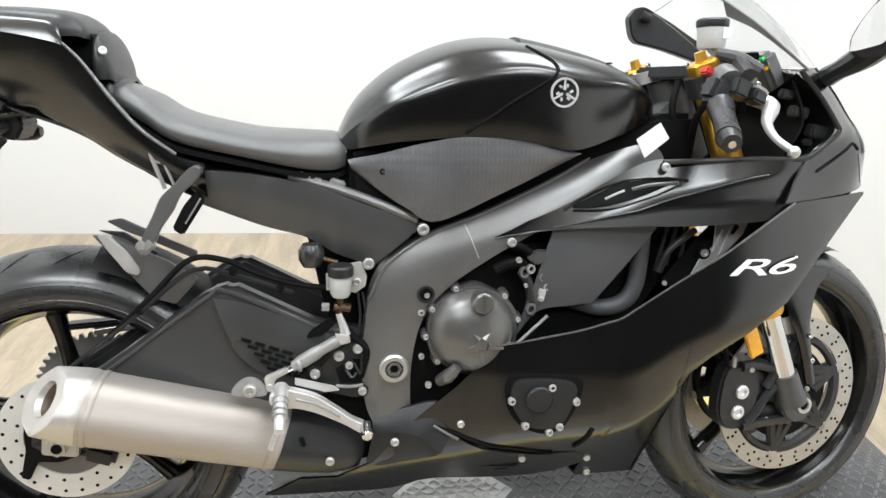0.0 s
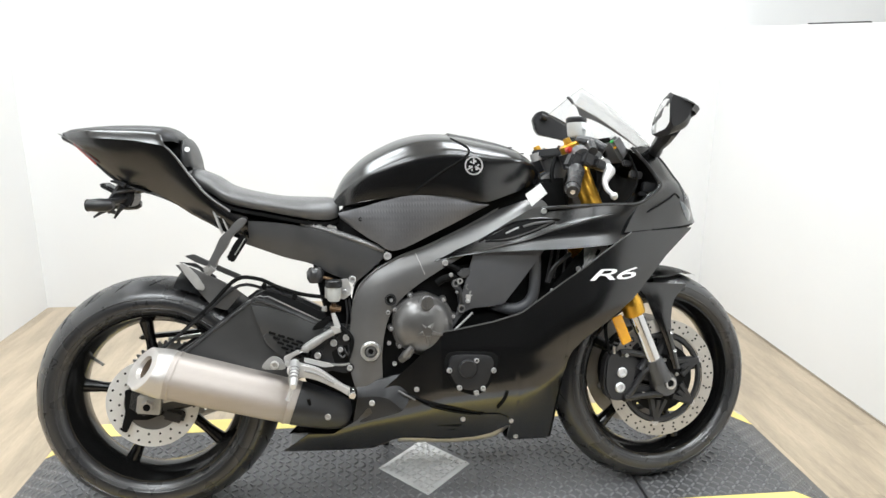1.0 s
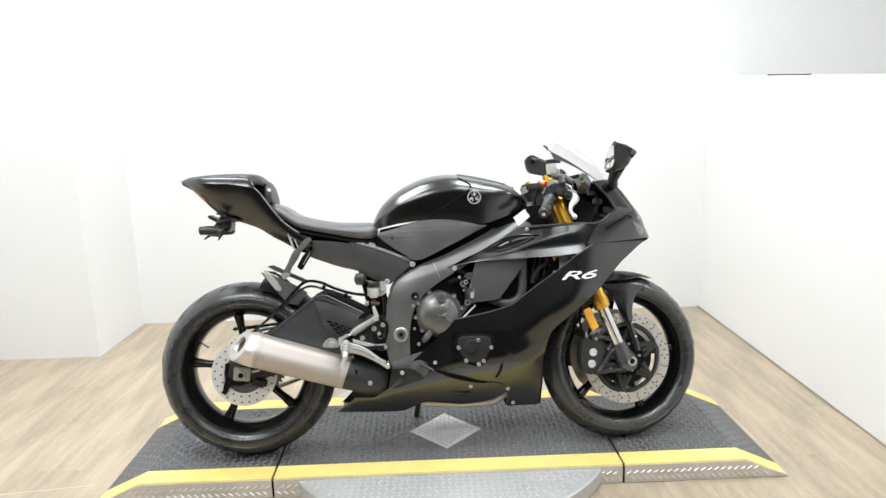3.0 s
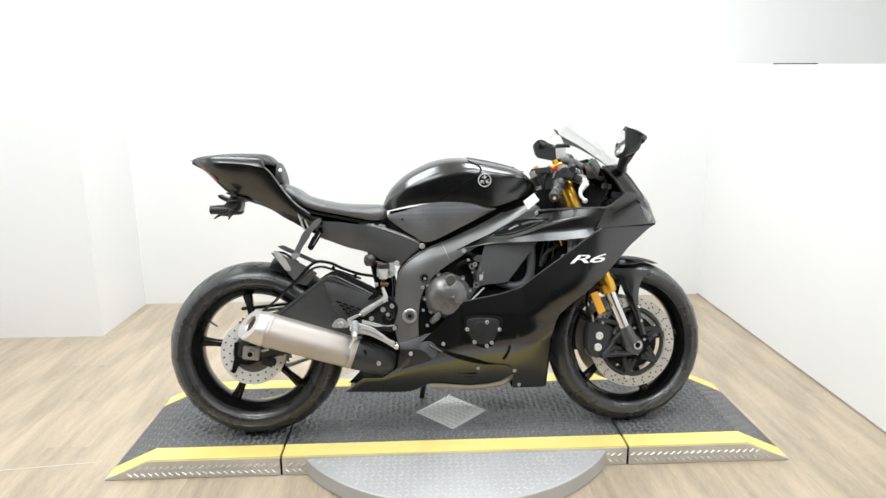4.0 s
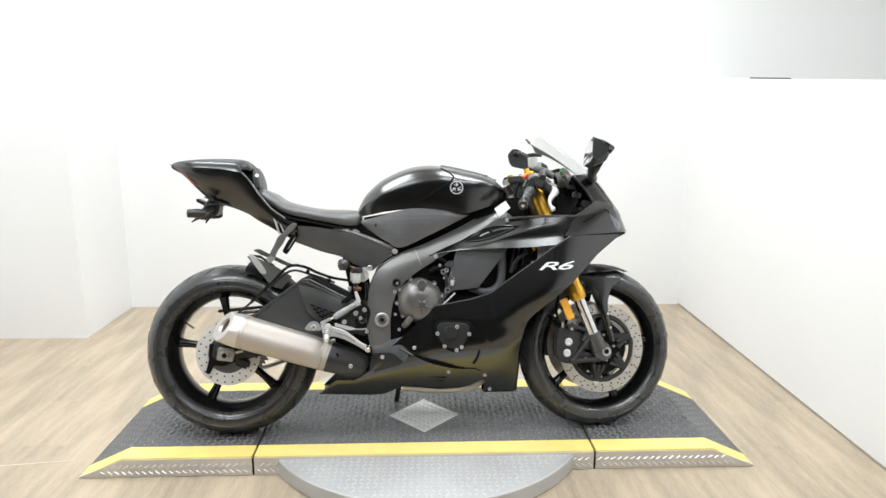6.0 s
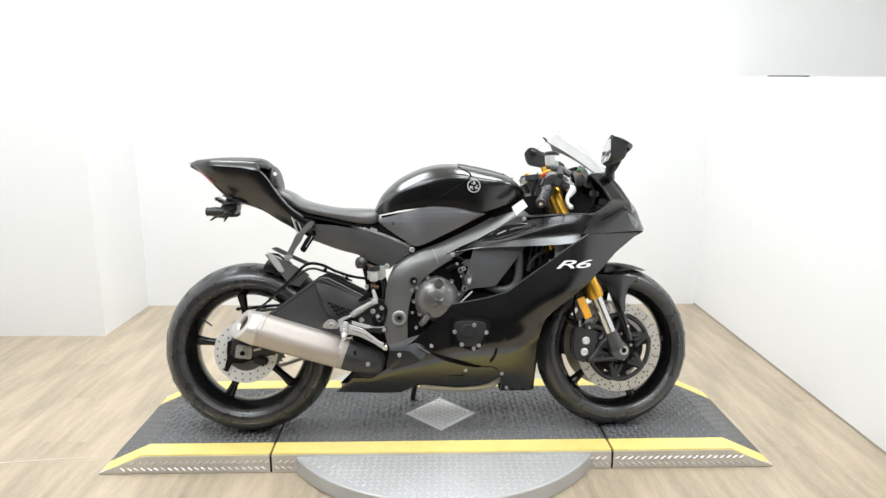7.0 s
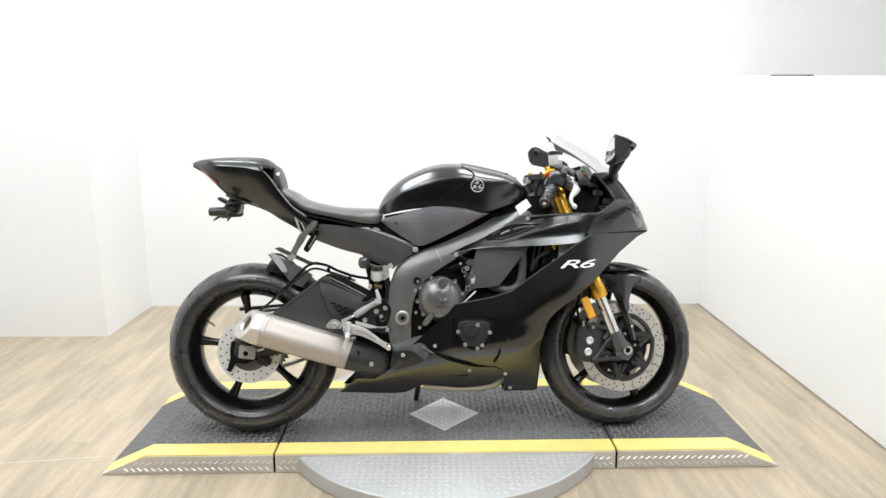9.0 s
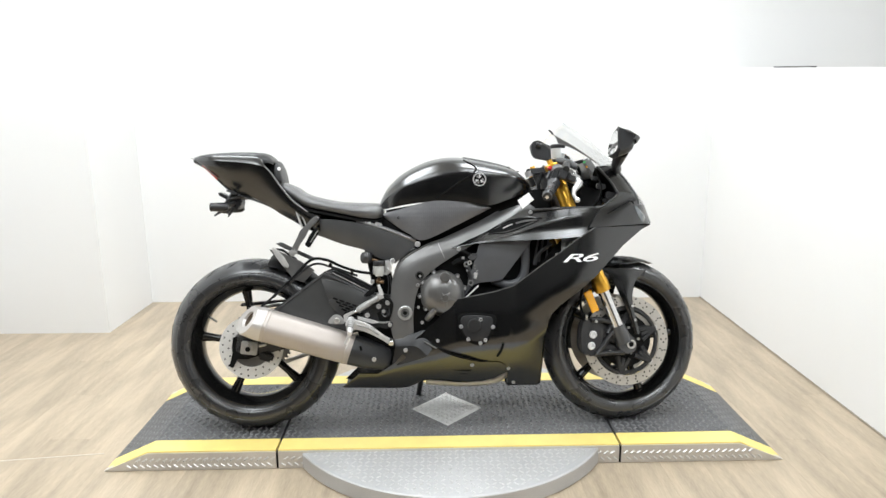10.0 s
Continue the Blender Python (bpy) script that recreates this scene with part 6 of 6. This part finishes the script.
part("reservoir_cap", moved(lathe([(0, 0.0125), (0.0265, 0.0125), (0.028, 0.016), (0.028, 0.024), (0.025, 0.027), (0, 0.027)], 24, closed=False), Matrix.Translation((0.425, -0.075, 1.0)) @ pose(0, 0, 0, 90, 0, 0)), M_PLASTIC, res, "black screw cap")
part("reservoir_label", box((0.437, -0.101, 1.001), (0.018, 0.002, 0.018), 0.0005), M_WHITE, res)
part("reservoir_stay", tube([(0.425, -0.075, 0.977), (0.44, -0.10, 0.955)], 0.008, 8, 2, False), M_STEEL, res)
steered("master_body", tube([(0.405, -0.115, 0.965), (0.44, -0.13, 0.955), (0.47, -0.15, 0.935)], [0.010, 0.014, 0.012], 10), M_TRIM, "dark brake master cylinder body")
steered("perch_clamp", merge(rod((0.395, -0.150, 0.925), (0.392, -0.175, 0.912), 0.024, segs=14), box((0.425, -0.165, 0.918), (0.045, 0.022, 0.018), 0.004)), M_FRAME, "grey lever clamp")
for c, s, m in (((0.43, -0.19, 0.892), (0.03, 0.03, 0.022), M_PLASTIC), ((0.455, -0.165, 0.90), (0.04, 0.02, 0.02), M_GREY), ((0.40, -0.19, 0.905), (0.03, 0.022, 0.03), M_PLASTIC), ((0.44, -0.10, 0.962), (0.05, 0.014, 0.014), M_PLASTIC)):
    steered("switch_part", box(c, s, 0.004, pose(0, 0, 0, 0, 20, 10)), m)
for x, y, z in ((0.42, -0.178, 0.925), (0.40, -0.182, 0.90), (0.448, -0.172, 0.913), (0.36, -0.10, 0.945), (0.385, 0.06, 0.955)):
    steered("control_screw", bolt(x, y, z, 0.0055, 0.005), M_CHROME)
for pts, r in (([(0.46, -0.12, 0.955), (0.50, -0.09, 0.93), (0.51, -0.06, 0.86), (0.47, -0.05, 0.78)], 0.006), ([(0.40, -0.16, 0.915), (0.45, -0.13, 0.88), (0.46, -0.08, 0.82), (0.43, -0.05, 0.76)], 0.005),
               ([(0.39, -0.15, 0.905), (0.375, -0.12, 0.86), (0.385, -0.09, 0.80), (0.40, -0.06, 0.74)], 0.007), ([(0.36, -0.08, 0.92), (0.345, -0.09, 0.87), (0.365, -0.09, 0.80)], 0.006)):
    steered("control_cable", tube(pts, r, 8), M_DARK, "black control cable")

# mirrors


MIRROR = ((-0.236, 0.972, 0.996, 0.576, 0.625), (-0.252, 0.971, 1.024, 0.578, 0.637), (-0.272, 0.973, 1.047, 0.581, 0.642), (-0.295, 0.978, 1.060, 0.585, 0.643), (-0.312, 0.994, 1.056, 0.588, 0.634))
rows = [[(xg, y, zl), (xg, y, zh), (xg + 0.014, y, zh + 0.002), (xf, y, zh - 0.016), (xf - 0.006, y, zl + 0.016), (xg + 0.016, y, zl - 0.003)] for y, zl, zh, xg, xf in MIRROR]
housing = part("mirror", loft(rows, 24, 40, caps=True, closed=True), M_PLASTIC, bike, "black angular rear-view mirror on a stalk", 40)
face = []
for y, zl, zh, xg, xf in MIRROR:
    m, h = (zl + zh) / 2, (zh - zl) * 0.42
    face.append([(xg - 0.0035, -0.272 + (y + 0.272) * 0.92, m + h * (k / 3 - 1)) for k in range(7)])
part("mirror_glass", loft(face, 20, 12, 0.002), M_MIRROR, housing, "mirror glass", 0)
part("glass_rim", tube([f[0] for f in face] + [f[-1] for f in reversed(face)] + [face[0][0]], 0.0022, 6, 60), M_PLASTIC, housing)
part("mirror_stalk", merge(tube([(0.640, -0.104, 0.936), (0.622, -0.160, 0.949), (0.614, -0.215, 0.967), (0.612, -0.252, 0.988)], [0.018, 0.0160, 0.020, 0.025], 10)), M_PLASTIC, housing)
# Greyer than the housing: the light on its top is in the colour.
part("mirror_lit_top", loft([[(x - 0.030, y, z + 0.014), (x, y, z), (x - 0.008, y, z - 0.014)] for x, y, z in ((0.642, -0.316, 1.040), (0.655, -0.310, 1.033), (0.659, -0.300, 1.028), (0.648, -0.274, 1.016))], 14, 9, 0.003), M_TRIM, housing, "top edge of the mirror, greyed for the light it catches", 30)
blade = part("mirror", prism([(0.369, 1.046), (0.384, 1.066), (0.402, 1.069), (0.457, 1.043), (0.53, 1.001), (0.531, 0.961), (0.451, 0.985), (0.388, 0.998), (0.377, 1.012)], 0.148, 0.174, 0.003, 2), M_PLASTIC, bike, "black rear-view mirror folded inward", 50)
part("mirror_glass", prism([(0.385, 1.045), (0.40, 1.058), (0.455, 1.033), (0.52, 0.996), (0.52, 0.972), (0.45, 0.995), (0.392, 1.008)], 0.1745, 0.176), M_MIRROR, blade, "mirror glass", 0)
part("mirror_pivot", rod((0.392, 0.140, 1.052), (0.410, 0.140, 1.045), 0.009, segs=10), M_PLASTIC, blade)
part("mirror_stalk", tube([(0.59, 0.165, 0.925), (0.575, 0.175, 0.955), (0.525, 0.165, 0.983)], [0.013, 0.010, 0.012], 8), M_PLASTIC, blade)

# lettering and small panels on the fairing


def lettering(word, x, z, size, tree, material, parent, slant=0.28, rise=0.0):
    cu = bpy.data.curves.new("text", "FONT")
    cu.body, cu.size, cu.shear, cu.offset, cu.space_character = word, size, slant, 0.0003, 0.88
    ob = bpy.data.objects.new("text", cu)
    scene.collection.objects.link(ob)
    me = ob.to_mesh()
    bm = bmesh.new()
    bm.from_mesh(me)
    bpy.data.objects.remove(ob)
    bmesh.ops.triangulate(bm, faces=bm.faces[:])
    bmesh.ops.subdivide_edges(bm, edges=bm.edges[:], cuts=4, use_grid_fill=True)
    bmesh.ops.triangulate(bm, faces=bm.faces[:])
    for v in bm.verts:
        v.co = on(tree, x + v.co.x * 3.05, z + v.co.y + rise * v.co.x, -1, 0.0035)
    part("lettering", bm, material, parent, "white model lettering", 0)


side_fairing = bpy.data.objects["side_fairing"]
lettering("R6", 0.406, 0.614, 0.039, SIDE_TREE, M_WHITE, side_fairing, 0.35, 0.06)


def patch(outline, tree, lift, material, parent, name, label="", thick=0.0, n=40):
    """A small panel laid on the fairing, with its own thickness."""
    out = smooth_outline(outline, n)
    cx, cz = sum(p[0] for p in out) / n, sum(p[1] for p in out) / n
    rows = []
    for f, l in ((0.0, lift), (0.5, lift), (0.93, lift), (1.0, lift - 0.001), (1.0, -0.004)):
        rows.append([on(tree, cx + (x - cx) * f, cz + (z - cz) * f, -1, l) for x, z in out])
    bm = grid_mesh(rows, close_v=True)
    bmesh.ops.remove_doubles(bm, verts=bm.verts, dist=1e-5)
    return part(name, bm, material, parent, label, 50)


# No hollow here: a black patch paints the shade around the cover.
recess = patch([(0.062, 0.435), (0.15, 0.437), (0.185, 0.425), (0.178, 0.385), (0.155, 0.342), (0.125, 0.326), (0.08, 0.345), (0.055, 0.385)], SIDE_TREE, 0.002, M_DARK, side_fairing, "cover_recess")
engine_cover = patch([(0.07, 0.428), (0.145, 0.43), (0.172, 0.418), (0.166, 0.385), (0.148, 0.35), (0.12, 0.342), (0.085, 0.352), (0.064, 0.388)], SIDE_TREE, 0.011, M_COVER, bike, "alternator_cover", "black round engine cover set in the fairing")
c = on(SIDE_TREE, 0.108, 0.398, -1, 0.010)
part("cover_disc", lathe([(0, -0.007), (0.021, -0.007), (0.0235, -0.004), (0.0235, 0.004), (0, 0.004)], 28, c, closed=False), M_COVER, engine_cover)
for x, z in ((0.062, 0.394), (0.172, 0.392), (0.130, 0.418), (0.086, 0.350), (0.145, 0.347), (0.128, 0.336)):
    c = on(SIDE_TREE, x, z, -1, 0.006)
    part("cover_bolt", bolt(c.x, c.y, c.z, 0.0078, 0.009), M_BOLT, engine_cover)
belly_pan = bpy.data.objects["belly_pan"]
for x, z in ((0.104, 0.243), (0.237, 0.224), (0.262, 0.158), (-0.019, 0.340)):
    c = on(SKIN_TREE, x, z, -1, 0.0)
    part("belly_bolt", bolt(c.x, c.y, c.z, 0.0075, 0.005), M_BOLT, belly_pan)
part("side_slot", draped(SIDE_TREE, [(0.208, 0.333), (0.203, 0.303), (0.192, 0.279)], 0.005, 8, lift=0.0), M_DARK, side_fairing)
# Black patch laid on the skin, painting the shadow above the pan's lip.
slit = []
for f, l in ((0.0, 0.0045), (0.35, 0.0045), (0.7, 0.004), (1.0, 0.0025), (1.0, -0.004)):
    top = spline([(-0.060, 0, 0.338), (0.012, 0, 0.309), (0.085, 0, 0.285), (0.125, 0, 0.268), (0.160, 0, 0.2555)], 24)
    low = spline([(-0.060, 0, 0.335), (0.014, 0, 0.294), (0.075, 0, 0.2705), (0.125, 0, 0.2575), (0.160, 0, 0.2545)], 24)
    mid = [p.lerp(q, 0.5) for p, q in zip(top, low)]
    ring = [m.lerp(p, f) for m, p in zip(mid, top)] + [m.lerp(p, f) for m, p in zip(reversed(mid), reversed(low))]
    slit.append([on(SKIN_TREE, p.x, p.z, -1, l) for p in ring])
bm = grid_mesh(slit, close_v=True)
bmesh.ops.remove_doubles(bm, verts=bm.verts, dist=1e-5)
part("belly_gap_shade", bm, M_DARK, belly_pan, "black tapering patch painting the shaded gap above the belly pan", 0)
upper_cowl = bpy.data.objects["upper_cowl"]
# Flat patch on the cowl; the duct's inner shade is painted in black.
patch([(0.165, 0.716), (0.205, 0.738), (0.245, 0.757), (0.295, 0.765), (0.335, 0.764), (0.31, 0.752), (0.27, 0.735), (0.215, 0.720)], UPPER_TREE, 0.0012, M_DARK, upper_cowl, "cowl_duct", "dark air duct in the cowl")
for pts, r, m in (([(0.218, 0.732), (0.235, 0.740), (0.250, 0.746)], 0.0022, M_CAST), ([(0.262, 0.748), (0.29, 0.7555), (0.335, 0.761)], 0.0034, M_FRAME), ([(0.150, 0.711), (0.19, 0.735), (0.245, 0.760), (0.30, 0.768), (0.352, 0.765)], 0.0026, M_PAINT), ([(0.165, 0.712), (0.226, 0.717), (0.285, 0.735), (0.34, 0.758)], 0.002, M_PAINT)):
    part("duct_fin", draped(UPPER_TREE, pts, r, 18, lift=0.001), m, upper_cowl)
GUARD_MID = [(-0.170, 0.316), (-0.128, 0.321), (-0.093, 0.319), (-0.056, 0.290)]
guard_panel = part("footrest_cover", sheet([(-0.170, 0.342), (-0.115, 0.358), (-0.055, 0.373), (-0.022, 0.337)], GUARD_MID, [0.135, 0.143, 0.156, 0.166], [0.150, 0.160, 0.176, 0.190], 0.002, 20, 6, 0.006), M_COVER, bike, "black guard panel behind the footrest", 16)
part("guard_lower", sheet(GUARD_MID, [(-0.182, 0.250), (-0.158, 0.250), (-0.118, 0.262), (-0.074, 0.278)], [0.150, 0.160, 0.176, 0.186], [0.138, 0.146, 0.158, 0.176], 0.003, 20, 6, 0.006), M_COVER, guard_panel, smooth=16)
part("guard_bolt", bolt(-0.133, -0.166, 0.307, 0.0085, 0.006), M_BOLT, guard_panel)
# Grey line painting the highlight along the guard's crease.
part("guard_crease_highlight", tube([(-0.066, -0.176, 0.338), (-0.045, -0.182, 0.326), (-0.024, -0.184, 0.314)], 0.0028, 6), M_FRAME, guard_panel)
# Added sheet: its black stands in for shade inside the opening.
part("duct_shade_sheet", prism([(0.34, 0.585), (0.40, 0.66), (0.46, 0.72), (0.62, 0.735), (0.60, 0.70), (0.48, 0.585), (0.41, 0.52)], -0.150, -0.154), M_DARK, bike, "added black sheet for the shade inside the duct")
# Bracket enlarged in silver, standing in for bright background through the opening.
part("cowl_bracket", merge(prism([(0.389, 0.595), (0.401, 0.622), (0.425, 0.645), (0.425, 0.700), (0.450, 0.725), (0.500, 0.722), (0.478, 0.665), (0.431, 0.612)], -0.160, -0.163, 0.001), rod((0.44, -0.164, 0.675), (0.425, -0.164, 0.635), 0.003, segs=6), rod((0.455, -0.164, 0.68), (0.437, -0.164, 0.63), 0.003, segs=6)), M_SILVER, bike, "cowl bracket, enlarged and silvered for the bright background beyond")
part("bracket_slot", rod((0.455, -0.1645, 0.668), (0.465, -0.1645, 0.682), 0.004, segs=8), M_DARK, bike)
part("bracket_bolt", bolt(0.409, -0.163, 0.634, 0.008, 0.006), M_BOLT, bike)
part("bracket_washer", rod((0.409, -0.160, 0.634), (0.409, -0.1635, 0.634), 0.012, segs=16), M_DARK, bike)
# Pale rod laid along the edge of the inner panel.
part("panel_edge", rod((0.066, -0.176, 0.475), (0.128, -0.174, 0.532), 0.003, segs=8), M_ALU, bike, "pale line along the panel edge")
part("hose_fitting", rod((0.120, -0.155, 0.602), (0.115, -0.157, 0.568), 0.007, segs=10), M_ALU, bike)
part("radiator", box((0.40, 0, 0.52), (0.03, 0.28, 0.26), 0.004, pose(0, 0, 0, 0, 12, 0)), M_DARK, bike, "dark radiator")
for pts, r, m in (([(0.084, -0.152, 0.607), (0.096, -0.155, 0.588), (0.102, -0.155, 0.560), (0.101, -0.152, 0.527)], 0.0085, M_PLASTIC), ([(0.041, -0.146, 0.607), (0.059, -0.15, 0.618), (0.082, -0.152, 0.620), (0.091, -0.152, 0.606)], 0.0095, M_DARK),
                  ([(0.115, -0.150, 0.615), (0.135, -0.152, 0.60), (0.142, -0.150, 0.575), (0.135, -0.148, 0.545)], 0.010, M_DARK), ([(0.06, -0.148, 0.655), (0.085, -0.155, 0.648), (0.105, -0.156, 0.632)], 0.006, M_DARK),
                  ([(0.33, -0.158, 0.60), (0.345, -0.160, 0.64), (0.39, -0.160, 0.675)], 0.006, M_PLASTIC)):
    part("coolant_hose", tube(pts, r, 10), m, bike)
part("filler_cap", prism([(0.090, 0.631), (0.106, 0.645), (0.129, 0.643), (0.125, 0.626), (0.107, 0.618)], -0.150, -0.166, 0.003), M_TRIM, bike, "black coolant filler cap")
for x, z, r, m in ((0.086, 0.607, 0.010, M_FRAME), (0.097, 0.612, 0.008, M_GREY), (0.118, 0.597, 0.008, M_FRAME), (0.126, 0.580, 0.0065, M_GREY), (0.100, 0.541, 0.0105, M_FRAME)):
    part("hose_clamp", moved(lathe([(r * 0.6, 0), (r, 0), (r, -0.006), (r * 0.6, -0.006)], 14), Matrix.Translation((x, -0.158, z)) @ pose(0, 0, 0, 0, 0, 20)), m, bike)
part("clamp_block", box((0.119, -0.162, 0.566), (0.011, 0.010, 0.022), 0.002, pose(0, 0, 0, 0, 12, 0)), M_CAST, bike)
for x, z, r in ((0.117, 0.560, 0.005), (0.089, 0.585, 0.004), (0.075, 0.630, 0.006), (0.338, 0.582, 0.005)):
    part("clamp_screw", bolt(x, -0.166, z, r, 0.005), M_BOLT, bike)
part("hang_tag", prism([(0.272, 0.829), (0.312, 0.857), (0.330, 0.831), (0.289, 0.798)], -0.150, -0.1512), M_TAG, bike, "blank white paper tag", 0)


# ---------------------------------------------------------------- floor planks
def plank_material():
    m = mat("pale_oak_vinyl", (0.375, 0.306, 0.222), 0.40, spread=0.45, scale=2.2, bump=0.10, bump_scale=30, stretch=(7, 0.9, 1), per_object=0.12)
    return m


M_PLANK = plank_material()
PLANK_W, PLANK_L = 0.152, 1.22
plank_mesh = {}


def plank(x, y0, y1):
    """One bevelled floor plank; alike lengths share a mesh."""
    key = round(y1 - y0, 3)
    if key not in plank_mesh:
        bm = box((0, 0, -0.003), (PLANK_W - 0.0002, key - 0.0002, 0.006), 0.0002, steps=1)
        me = bpy.data.meshes.new("plank")
        bm.to_mesh(me)
        bm.free()
        me.materials.append(M_PLANK)
        plank_mesh[key] = me
    ob = new("plank", plank_mesh[key])
    ob.location = (x, (y0 + y1) / 2, 0)
    ob.parent = floor


row, x = 0, LEFT + PLANK_W / 2
while x - PLANK_W / 2 < RIGHT:
    y = PLANKS_END - (row * 0.41) % PLANK_L
    while y < BACK:
        a, b = max(y, PLANKS_END), min(y + PLANK_L, BACK)
        if b - a > 0.02:
            plank(x, a, b)
        y += PLANK_L
    x += PLANK_W
    row += 1
